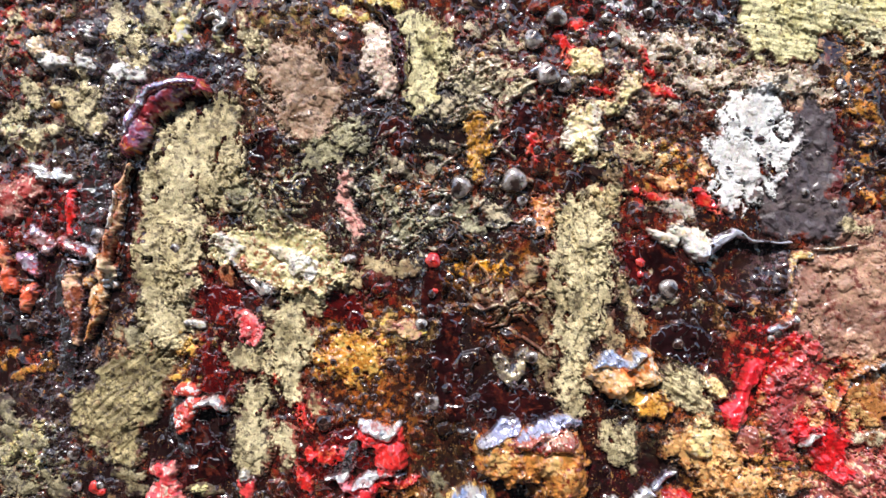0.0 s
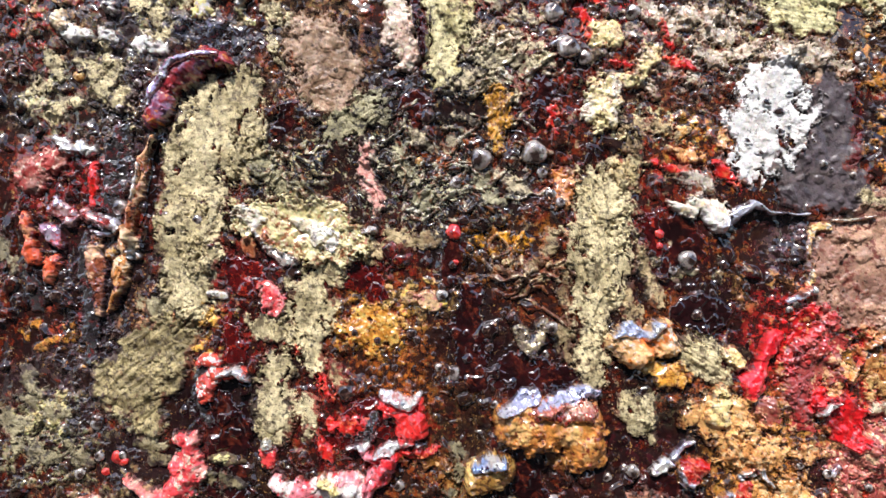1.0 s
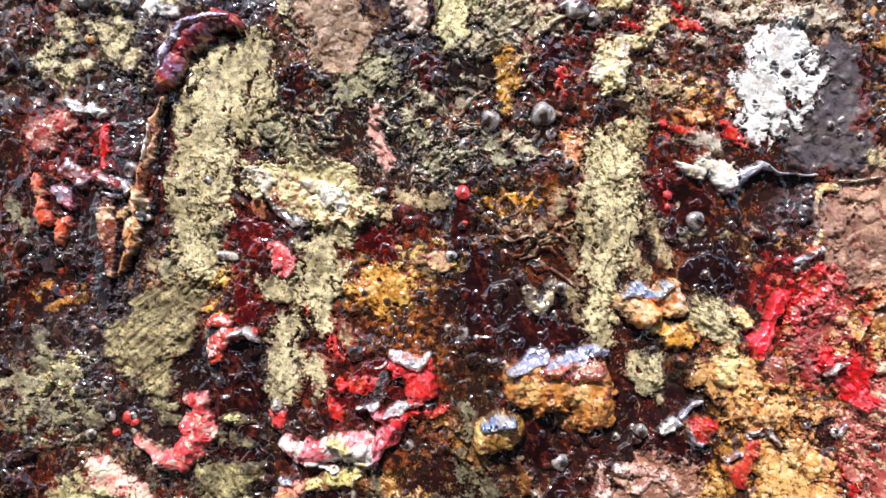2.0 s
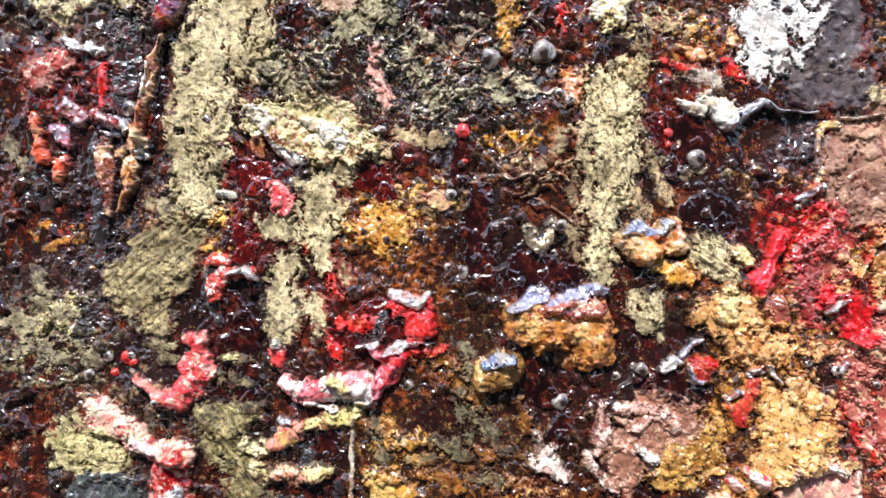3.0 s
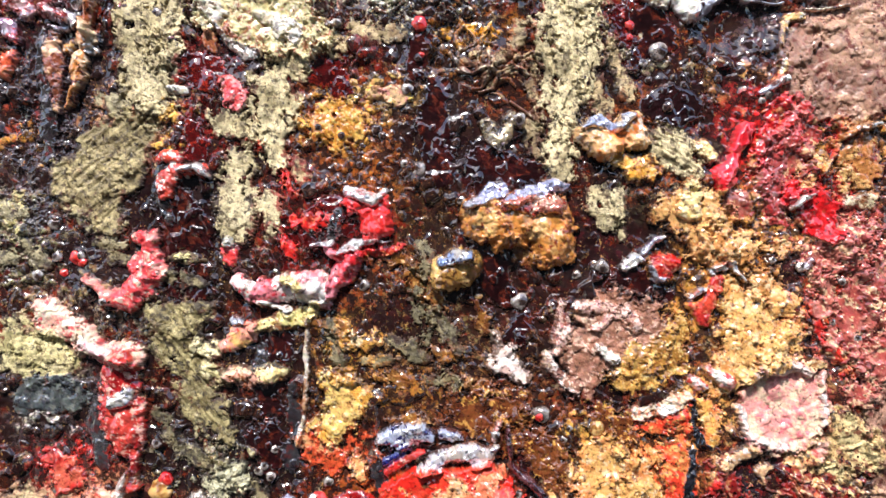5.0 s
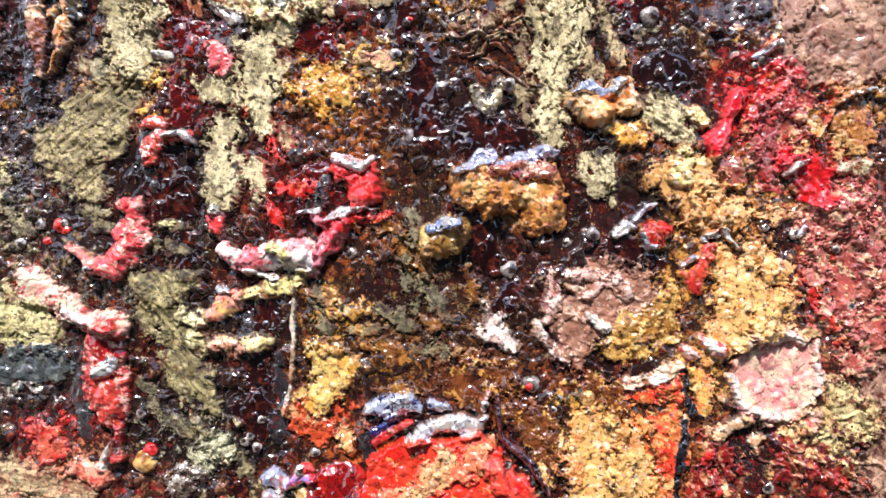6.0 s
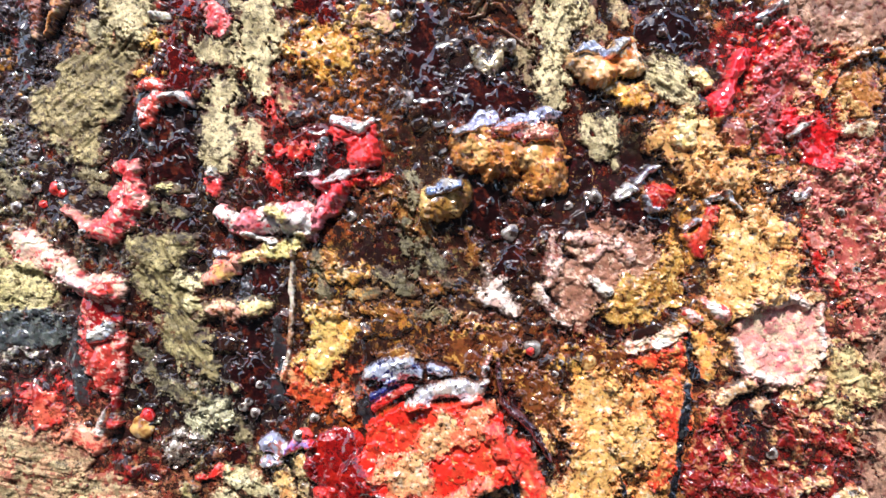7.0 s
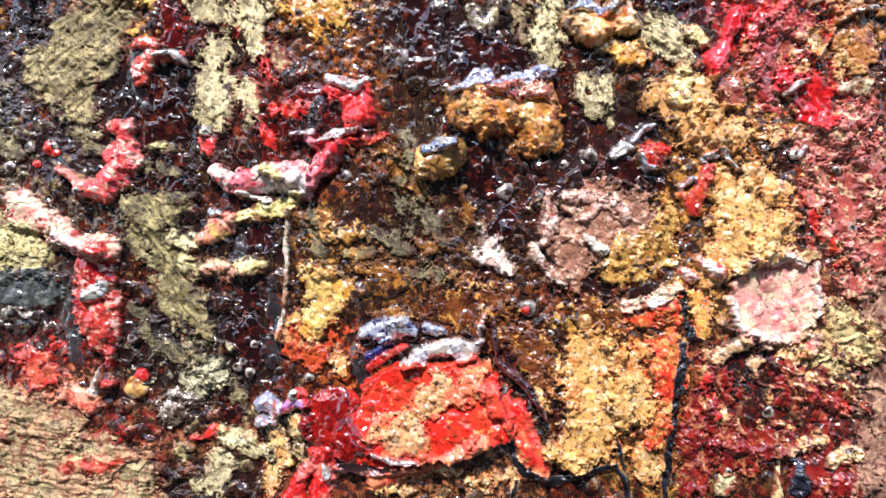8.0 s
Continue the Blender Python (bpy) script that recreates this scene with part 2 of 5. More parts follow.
    if mat is not GOLD:      # bubbles in the varnish
        bead, odd = pebbles(x, y, 12, seed + 14)
        high = high + ramp(near * wide, 2, 9) * 2.4 * bead * bead * (3 - 2 * bead) * (odd > 0.8)
    under = TOP[w].copy()
    keep = inside > 0
    bed = np.where(COVERED[w], under, SWELL[w] * 0.7 + under * 0.3)      # paint fills the small hollows of the ground beneath it
    top = np.where(keep, bed + np.maximum(high, 0.6) + 2, under - 2.5)
    second = ramp(rough(x, y, tone_size, 6, seed + 10, 0.7) + mix[0], -0.1, 0.35)[..., None]
    third = ramp(rough(x, y, 11, 5, seed + 11, 0.75) + mix[1], 0.28, 0.42)[..., None]
    a, b, f = (np.array(rgb(*t)) for t in tones)
    colour = (a * (1 - second) + b * second) * (1 - third) + f * third
    colour = colour * (1 + 0.35 * rough(x, y, 12, 4, seed + 12, 0.75))[..., None]
    if cell:
        gap = ((1 - ramp(dome, 0.2, 0.55)) * ramp(rough(x, y, 22, 3, seed + 13), -0.5, 0.5))[..., None] * 0.55
        colour = colour * (0.85 + 0.3 * mark)[..., None] * (1 - gap) + np.array(rgb(136, 60, 22)) * gap
    thin = ramp(rough(x, y, 15, 5, seed + 30, 0.72) + 0.75 - near * wide / (4 if gloss else 8 if form == "round" else 13), -0.05, 0.3)     # the ground shows where the paint thins out
    thin = thin[..., None] * 0.9
    colour = colour * (1 - thin) + COLOUR[w] * thin
    ob = sheet(name, w, top, keep, colour, mat)
    COLOUR[w] = np.where(keep[..., None], colour, COLOUR[w])
    TOP[w] = np.where(keep, top, under)
    COVERED[w] |= keep
    if parent:
        ob.parent = parent
        ob.matrix_parent_inverse = Matrix.Translation(-parent.location)
        return tagged(ob, label)
    return tagged(ob, label, category, group)


def ground_at(u, v):
    return float(TOP[int((v - TOPMOST) / STEP), int((u - LEFT) / STEP)])


def bead_kind(name, label, low, high, mat, group):
    """One resin bead with a slightly lopsided, dimpled dome, of radius 1 unit in the plan."""
    bm = bmesh.new()
    bmesh.ops.create_icosphere(bm, subdivisions=4, radius=1.0)
    for p in bm.verts:
        n = noise.noise(p.co * 1.3 + Vector((hash_free(name), 0, 0)))
        p.co *= 1 + 0.22 * n
        p.co.y *= 0.65
    mesh = bpy.data.meshes.new(name)
    bm.to_mesh(mesh)
    bm.free()
    mesh.polygons.foreach_set("use_smooth", np.full(len(mesh.polygons), True))
    at = np.empty(len(mesh.vertices) * 3)
    mesh.vertices.foreach_get("co", at)
    at = at.reshape(-1, 3)
    mixed = ramp(rough(at[:, 0] * 20 + 300, at[:, 2] * 20 + at[:, 1] * 9, 14, 3, len(name)), -0.3, 0.5)[:, None]
    tints = np.ones((len(at), 4))
    tints[:, :3] = np.array(rgb(*low)) * (1 - mixed) + np.array(rgb(*high)) * mixed
    mesh.attributes.new("tint", "FLOAT_COLOR", "POINT").data.foreach_set("color", tints.ravel())
    mesh.materials.append(mat)
    return mesh, name, label, group


def hash_free(name):
    return sum(ord(c) for c in name) % 17


def beads(kind, spots):
    """Beads of one kind, sunk a third into the paint: (u, v, radius)."""
    mesh, name, label, group = kind
    for u, v, r in spots:
        r *= 0.74 if r < 16 else 0.82
        if not (LEFT < u < RIGHT and TOPMOST < v < BOTTOM):
            continue
        ob = tagged(new(name, mesh), label, "resin bead", group)
        spin = (u * 7 + v * 3) % 360
        ob.matrix_basis = pose((u - 784) * UNIT, -(ground_at(u, v) + r * 0.02) * UNIT, 1.5 - (v - 441) * UNIT, 0, spin, 0) @ \
            Matrix.Diagonal((r * UNIT * (0.9 + 0.02 * (u % 10)), r * UNIT, r * UNIT, 1))


# ---- stains and crumbs in the ground paint ----
OLIVE, DARK_OLIVE, CREAM, OCHRE, RUST = (180, 166, 130), (112, 98, 72), (232, 214, 158), (186, 134, 58), (128, 62, 24)
MAROON, BLACK, RED, PINK, WHITE, SLATE, BROWN, TAN = (46, 14, 16), (22, 16, 18), (196, 28, 30), (226, 120, 118), (238, 232, 226), (78, 68, 72), (84, 46, 28), (150, 118, 88)
# upper left: grey-brown and cream crumbs over dark slate
stain(103, 147, 200, 190, 0, (92, 82, 70), 0.75)
stain(61, 55, 110, 80, 0, (150, 120, 90), 0.6, cell=22, lift=10)
stain(-1, 55, 50, 120, 0, (150, 40, 34), 0.5)
stain(113, 26, 60, 40, 20, (120, 44, 36), 0.55)
stain(103, 213, 120, 110, 0, OLIVE, 0.42, cell=26, lift=11)
stain(174, 147, 90, 90, 0, SLATE, 0.5)
stain(287, 57, 110, 70, 0, OLIVE, 0.5, cell=18, lift=7)
stain(327, 108, 80, 30, 10, (72, 74, 88), 0.8, lift=4)
stain(174, 56, 40, 60, 0, SLATE, 0.8)
# tan cloud beside the curl
stain(530, 150, 85, 95, 0, (136, 106, 82), 0.9, soft=0.6)
stain(499, 29, 80, 40, 0, (132, 104, 64), 0.6)
stain(520, 180, 60, 40, 0, (160, 140, 128), 0.7)
stain(560, 240, 120, 60, 0, OLIVE, 0.42, fleck=10)
stain(469, 179, 30, 60, 0, RUST, 0.5)
stain(630, 130, 40, 40, 0, (70, 62, 72), 0.6)
# dark middle with pale flecks
stain(740, 331, 190, 170, 0, BLACK, 0.85, soft=0.5)
stain(620, 330, 170, 110, 20, (150, 144, 122), 0.34, fleck=9)
stain(760, 400, 150, 110, 0, (160, 154, 134), 0.30, fleck=8)
stain(840, 162, 120, 60, -12, (176, 164, 140), 0.42, fleck=9, lift=4)
stain(470, 330, 90, 80, 0, BLACK, 0.7)
stain(470, 350, 90, 60, 0, OLIVE, 0.33, fleck=8)
stain(780, 331, 80, 60, 0, RUST, 0.45, fleck=12)
stain(939, 113, 60, 70, 0, (110, 30, 24), 0.6)
stain(939, 232, 70, 70, 0, (120, 40, 28), 0.6)
stain(870, 73, 90, 60, 0, (150, 128, 104), 0.4, cell=15, lift=6)
stain(830, 42, 40, 40, 0, (110, 40, 30), 0.6)
# upper right: red and white speckle
stain(1155, 124, 150, 110, 0, (148, 128, 112), 0.5, cell=20, lift=9)
stain(1126, 114, 120, 110, 0, (150, 36, 28), 0.32, fleck=14)
stain(1057, 25, 60, 40, 0, (186, 40, 32), 0.6)
stain(1175, 46, 130, 12, 8, (60, 14, 14), 1.0)
stain(1194, 26, 130, 16, 8, (190, 186, 190), 0.6, cell=18, lift=8)
stain(1253, 115, 120, 60, 10, (160, 142, 110), 0.55, fleck=12, lift=4)
stain(1175, 243, 100, 80, 0, (110, 60, 42), 0.7)
stain(1135, 272, 80, 40, 10, OLIVE, 0.5, fleck=12)
stain(1194, 292, 70, 40, 0, OCHRE, 0.5, fleck=14)
stain(1175, 342, 110, 60, 0, (150, 38, 26), 0.45)
stain(1223, 342, 100, 60, 20, RUST, 0.5)
stain(1476, 68, 80, 60, 0, (150, 104, 66), 0.6)
stain(1514, 225, 60, 130, 0, (170, 112, 50), 0.6, cell=17, lift=8)
stain(1523, 284, 40, 50, 0, SLATE, 0.6)
stain(1466, 254, 18, 90, 0, (92, 18, 20), 0.9)
stain(1398, 156, 90, 45, 0, (140, 114, 92), 0.7)
# left side: red, purple and dark gutters
stain(52, 349, 110, 70, -10, (112, 40, 36), 0.7)
stain(103, 420, 100, 90, 0, (120, 22, 24), 0.6)
stain(104, 561, 90, 120, 10, (38, 24, 28), 0.9)
stain(185, 299, 50, 110, 10, (70, 50, 54), 0.8, lift=-6)
stain(114, 622, 60, 130, 10, (62, 50, 58), 0.8, lift=-5)
stain(32, 662, 60, 50, 0, (180, 120, 50), 0.6, cell=18, lift=8)
stain(52, 622, 40, 50, 0, (150, 60, 40), 0.5)
stain(53, 743, 130, 80, -20, (70, 52, 52), 0.8)
stain(53, 844, 110, 80, 0, (126, 118, 88), 0.55, fleck=16, lift=3)
stain(22, 794, 60, 40, 0, (200, 184, 130), 0.5, cell=24, lift=8)
stain(135, 833, 70, 60, 0, SLATE, 0.7)
stain(257, 601, 90, 60, 0, (158, 112, 78), 0.6, fleck=12)
stain(328, 631, 50, 50, 0, (196, 150, 70), 0.6, cell=16, lift=8)
stain(379, 651, 60, 70, 0, (110, 20, 16), 0.7)
stain(349, 801, 90, 90, 0, (38, 10, 14), 1.0)
stain(379, 530, 70, 50, 0, (100, 20, 16), 0.8)
stain(237, 541, 40, 70, 0, (60, 36, 34), 0.8)
# middle: oxblood and ochre
stain(601, 530, 90, 70, 0, (100, 22, 16), 0.85)
stain(641, 639, 120, 80, 0, RUST, 0.8, soft=0.6)
stain(641, 629, 90, 60, 0, OCHRE, 0.55, fleck=16, lift=3)
stain(721, 589, 70, 40, 0, (190, 150, 90), 0.55, cell=18, lift=8)
stain(701, 719, 80, 60, 0, (150, 80, 30), 0.7)
stain(830, 638, 120, 110, 0, (32, 9, 12), 0.95)
stain(860, 480, 90, 60, 0, (120, 70, 26), 0.6, fleck=16)
stain(850, 480, 60, 20, 0, (206, 140, 40), 0.5, cell=15, lift=5)
stain(929, 579, 80, 70, 0, (96, 44, 22), 0.7)
stain(601, 819, 110, 60, 0, (130, 18, 18), 0.7)
stain(780, 797, 80, 80, 0, (70, 46, 26), 0.7)
stain(541, 740, 40, 60, 0, (120, 24, 20), 0.6)
# right: brown, oxblood, red flow
stain(1242, 529, 140, 90, 0, (60, 20, 20), 0.9)
stain(1145, 450, 70, 70, 0, (110, 26, 22), 0.6)
stain(1223, 499, 70, 40, 0, RUST, 0.5)
stain(1194, 538, 120, 80, 0, (150, 134, 110), 0.3, cell=20, lift=10)
stain(1320, 597, 100, 60, 10, (160, 110, 70), 0.45, cell=18, lift=8)
stain(1359, 479, 50, 60, 0, (80, 60, 62), 0.8)
stain(1203, 607, 70, 60, 0, (40, 14, 16), 1.0)
stain(1145, 607, 50, 40, 0, RUST, 0.7)
stain(1407, 694, 130, 130, -20, (170, 34, 32), 0.8)
stain(1388, 636, 50, 70, 10, (200, 26, 26), 0.9)
stain(1513, 694, 80, 90, 0, (156, 104, 56), 0.7, cell=20, lift=10)
stain(1426, 685, 40, 60, 0, OCHRE, 0.45, fleck=12)
stain(1445, 792, 70, 60, 30, (200, 26, 28), 0.8)
stain(1512, 840, 90, 70, 0, (156, 60, 56), 0.8)
stain(1358, 793, 70, 40, 0, (170, 120, 96), 0.6, cell=18, lift=8)
stain(1368, 773, 40, 40, 0, (130, 80, 76), 0.8)
stain(1135, 765, 50, 50, 0, (70, 58, 44), 0.8)
stain(1203, 745, 60, 40, 0, (130, 64, 30), 0.6)
stain(1106, 844, 80, 40, 20, (60, 20, 24), 0.9)
# lower left
stain(235, 886, 110, 60, 0, (40, 22, 24), 0.9)
stain(138, 934, 90, 60, 0, (126, 104, 74), 0.5, cell=18, lift=8)
stain(371, 914, 70, 50, 0, (58, 40, 30), 0.9)
stain(245, 982, 70, 40, 0, (96, 84, 68), 0.6)
stain(487, 1029, 100, 60, 0, (30, 16, 18), 1.0)
stain(137, 1155, 110, 90, 0, (64, 52, 52), 0.9)
stain(186, 1213, 60, 70, 0, (50, 40, 42), 0.9)
stain(108, 1155, 50, 40, 0, (170, 160, 150), 0.5, cell=20, lift=8)
stain(157, 1232, 80, 50, 0, (166, 40, 34), 0.75)
stain(206, 1280, 90, 40, 0, (178, 110, 84), 0.75)
stain(371, 1212, 110, 90, 0, (36, 24, 24), 0.9)
stain(487, 1211, 80, 100, 0, (30, 22, 24), 0.9)
stain(371, 1250, 110, 70, 0, (150, 140, 112), 0.35, fleck=12, lift=4)
stain(371, 1356, 130, 60, 0, (140, 92, 66), 0.7, fleck=18)
stain(303, 1347, 70, 60, 0, (120, 30, 26), 0.6)
stain(497, 1374, 110, 70, 0, (150, 132, 96), 0.55, cell=20, lift=9)
stain(468, 1442, 110, 50, 0, (40, 24, 22), 0.7)
# lower middle: brown slab with ochre
stain(756, 1038, 230, 140, 0, (60, 30, 18), 0.9)
stain(698, 924, 110, 60, 0, (126, 60, 26), 0.6, fleck=12)
stain(784, 953, 130, 80, 0, (120, 106, 70), 0.42, fleck=10)
stain(660, 1010, 90, 50, 0, (170, 122, 56), 0.5, fleck=14)
stain(842, 1057, 160, 80, 0, (110, 74, 48), 0.5, fleck=12)
stain(708, 1096, 140, 40, 0, (130, 84, 34), 0.5)
stain(717, 972, 60, 50, 0, (50, 18, 16), 0.8)
stain(918, 1152, 110, 60, 0, (120, 62, 30), 0.8)
stain(965, 1209, 70, 60, 0, (40, 14, 12), 0.9)
stain(927, 924, 90, 70, 0, (66, 28, 22), 0.8)
stain(1125, 924, 100, 40, 0, (44, 22, 22), 0.9)
stain(660, 1258, 70, 50, 0, (150, 70, 30), 0.7)
stain(622, 1192, 70, 40, 0, (176, 70, 40), 0.6)
stain(661, 1440, 140, 40, 0, (120, 60, 40), 0.8)
stain(871, 1419, 130, 70, 0, (150, 92, 56), 0.8)
stain(880, 1419, 110, 60, 0, (216, 170, 120), 0.4, cell=17, lift=7)
# lower right: crimson and cream
stain(1349, 906, 160, 140, 0, (176, 120, 56), 0.75)
stain(1498, 934, 120, 170, 0, (148, 70, 62), 0.9)
stain(1507, 934, 110, 170, 0, (196, 140, 96), 0.35, cell=14, lift=6)
stain(1405, 877, 50, 40, 0, (60, 24, 24), 0.9)
stain(1471, 962, 50, 80, 0, (190, 56, 30), 0.6)
stain(1443, 1028, 50, 50, 0, (90, 50, 46), 0.7)
stain(1257, 1151, 60, 90, 0, (206, 150, 84), 0.75)
stain(1370, 1301, 170, 140, 0, (120, 28, 25), 0.9)
stain(1370, 1282, 170, 120, 0, (186, 140, 96), 0.32, cell=16, lift=7)
stain(1509, 1187, 100, 80, 0, (180, 150, 104), 0.6, cell=18, lift=7)
stain(1160, 1295, 80, 130, 8, (196, 128, 70), 0.95)
stain(1180, 1300, 70, 130, 8, (190, 66, 36), 0.4, fleck=18)
stain(1332, 1226, 50, 80, 0, (44, 28, 36), 0.8)
stain(1267, 1377, 90, 90, 0, (140, 34, 26), 0.7)
stain(1445, 1423, 150, 60, 0, (110, 26, 26), 0.8)
stain(1305, 1434, 120, 50, 0, (110, 76, 46), 0.6)
stain(1183, 1416, 80, 60, 0, (150, 108, 56), 0.7)
stain(1069, 1189, 60, 60, 0, (190, 140, 70), 0.6, cell=18, lift=7)

COLOUR *= (0.55 + 1.0 * BUBBLE)[..., None]       # each bubble has a tone of its own
TOP[:] = np.maximum(TOP, -12)
BASE, UNDER = TOP.copy(), COLOUR.copy()


def slab(name, x0, x1, y0, y1, z0, z1, mat, parent=None, tone=(188, 184, 176)):
    bm = bmesh.new()
    bmesh.ops.create_cube(bm, size=1.0, matrix=Matrix.Translation(((x0 + x1) / 2, (y0 + y1) / 2, (z0 + z1) / 2)) @ Matrix.Diagonal((x1 - x0, y1 - y0, z1 - z0, 1)))
    mesh = bpy.data.meshes.new(name)
    bm.to_mesh(mesh)
    bm.free()
    tints = np.ones((8, 4))
    tints[:, :3] = rgb(*tone)
    mesh.attributes.new("tint", "FLOAT_COLOR", "POINT").data.foreach_set("color", tints.ravel())
    mesh.materials.append(mat)
    ob = new(name, mesh)
    if parent:
        ob.parent = parent
        ob.matrix_parent_inverse = Matrix.Translation(-parent.location)
    return ob


PLASTER = paint("plaster", 0.8, bump=0.3, grain=300)
tagged(slab("wall_back", -0.6, 0.6, 0.018, 0.1, 0.0, 1.9, PLASTER), "plain plastered wall behind the painted board", "wall", kind="structure")
# never in view: added to darken what the varnish reflects
tagged(slab("added_dark_wall", -1.3, 1.3, -1.3, -1.2, 0.0, 2.15, PLASTER, tone=(54, 52, 50)), "unseen dark wall added so the varnish reflects dark from the front", "wall", kind="structure")
# out of view too; its dark tone keeps lower reflections dim
tagged(slab("ground", -400, 400, -400, 400, -0.2, 0.0, PLASTER, tone=(60, 56, 52)), "unseen ground slab, added and kept dark for darker reflections", "ground", kind="structure")


# ---- raised paint, upper half ----
GP = ("gold_paint_patch", "paint patch")


def gold(label, chains, brush=None, tones=(OLIVE, (156, 142, 106), DARK_OLIVE), **more):
    more.setdefault("holes", 0.72)
    more.setdefault("ragged", 0.85)
    patch = crust(GP[0], label, GP[1], chains[:1], tones, GOLD, brush=brush, group="gold paint patches", **more)
    for spare in chains[1:]:
        crust("flake", "", "", [spare], tones, GOLD, brush=brush, parent=patch, **more)
    if len(chains) == 1 and len(chains[0]) > 2:      # a second, thinner coat along the middle
        more.update(height=4, holes=0.8, ragged=0.95)
        over = tuple(tuple(min(255, int(k * 1.08)) for k in t) for t in tones)
        crust("flake", "", "", [[(u + 4, v - 5, r * 0.55) for u, v, r in chains[0][:-1]]], over, GOLD, brush=brush, parent=patch, **more)
    return patch


def films(name, label, tones, spots, mat=GOLD, height=5, **more):
    """Thin broken scraps of paint, each a thing of its own: (u, v, length, width, angle)."""
    for u, v, length, wide, angle in spots:
        du, dv = 0.5 * length * math.cos(radians(angle)), 0.5 * length * math.sin(radians(angle))
        crust(name, label, "paint patch", [[(u - du, v - dv, wide * 0.6), (u + du * 0.2, v + dv * 0.2, wide), (u + du, v + dv, wide * 0.5)]],
              tones, mat, height, ragged=0.95, holes=0.85, group=name.replace("_", " ") + "s", **more)


# smooth dark glaze between the crusts
dark_glaze = ((34, 10, 12), (54, 16, 16), (92, 36, 24))
for spine in ([(339, 771, 36), (364, 821, 44), (344, 851, 30)], [(800, 569, 20), (790, 639, 26), (805, 718, 24)], [(879, 717, 40), (949, 722, 26)], [(770, 470, 24), (760, 539, 22)],
              [(1145, 450, 26), (1194, 479, 22), (1145, 519, 18)], [(929, 182, 24), (919, 252, 22)], [(690, 231, 26), (700, 301, 20)], [(469, 230, 14), (449, 290, 16)],
              [(361, 905, 40), (371, 934, 30)], [(468, 1303, 22), (478, 1331, 16)], [(497, 1183, 30), (507, 1230, 24)], [(516, 1020, 26), (506, 1116, 22)], [(960, 1190, 26), (965, 1228, 30)],
              [(1125, 924, 34), (1181, 934, 26)], [(946, 981, 22), (927, 1010, 22)], [(879, 829, 40), (917, 934, 24)]):
    crust("dark_glaze_and_shade", "smooth dark oxblood glaze pool", "resin pool", [spine], dark_glaze, RESIN, 2.4, ragged=0.7, holes=0.1, lump=0.5, tone_size=24, group="dark glaze pools")
for spine in ([(591, 520, 40), (621, 560, 28)], [(389, 540, 36), (369, 520, 20)], [(591, 814, 30), (561, 829, 24)], [(379, 671, 26), (369, 641, 18)], [(1116, 440, 18), (1130, 489, 16)],
              [(622, 791, 26), (602, 819, 20)], [(535, 857, 16), (545, 895, 14)]):
    crust("red_glaze_pool", "smooth deep red glaze pool", "resin pool", [spine], ((84, 14, 14), (56, 11, 13), (130, 36, 24)), RESIN, 2.4, ragged=0.7, holes=0.15, lump=0.5, tone_size=24, group="red glaze pools")
# thin broken films and scraps
films("olive_paint_fleck", "small broken olive paint fleck on dark ground", (OLIVE, (150, 138, 108), DARK_OLIVE),
      [(15, 25, 40, 20, 20), (51, 162, 50, 22, 70), (15, 202, 50, 20, -20), (103, 162, 40, 18, 40), (31, 253, 60, 16, 5), (200, 36, 50, 22, 80), (230, 72, 40, 20, 10),
       (271, 27, 60, 24, 60), (246, 102, 50, 18, -30), (144, 127, 60, 18, 80), (429, 59, 60, 20, 80), (479, 89, 60, 22, 30), (449, 139, 50, 18, 60)], height=7)
films("olive_paint_fleck", "small broken olive paint fleck on dark ground", ((166, 152, 124), (130, 118, 96), (76, 62, 50)),
      [(800, 97, 60, 24, 70), (850, 117, 70, 22, -20), (885, 63, 60, 22, 50), (904, 132, 60, 20, 0), (790, 191, 70, 18, -30), (830, 52, 50, 18, 20), (700, 291, 70, 20, 40),
       (760, 301, 60, 16, 70), (870, 371, 70, 18, 30), (691, 360, 60, 18, 80), (790, 261, 40, 14, 10), (870, 222, 50, 16, -50)], height=5)
films("grey_paint_fleck", "small grey-cream paint fleck among red specks", ((172, 156, 136), (140, 120, 104), (206, 196, 184)),
      [(1145, 95, 60, 22, 10), (1199, 80, 70, 24, 5), (1238, 115, 70, 24, 10), (1282, 140, 60, 22, -20), (1111, 65, 50, 18, 60), (1214, 154, 60, 20, 30), (1335, 141, 70, 20, 0),
       (1389, 146, 70, 24, -10), (1442, 171, 60, 22, 20), (1184, 184, 50, 16, 60), (1106, 203, 50, 18, 50), (1253, 86, 50, 16, 0)], CRUMB, 8)
films("olive_paint_fleck", "worn olive and brown paint fleck", ((160, 140, 104), (128, 104, 74), (88, 62, 44)),
      [(1106, 277, 80, 22, 10), (1077, 302, 50, 18, 60), (1155, 282, 50, 18, 0), (1106, 519, 70, 20, 80), (1086, 598, 70, 20, 80), (1125, 568, 60, 16, 60), (963, 559, 70, 18, 80),
       (899, 519, 80, 14, 0), (590, 480, 80, 26, 60), (626, 490, 60, 18, 50), (691, 470, 90, 26, 10), (561, 720, 50, 16, 80), (545, 600, 60, 14, 85)])
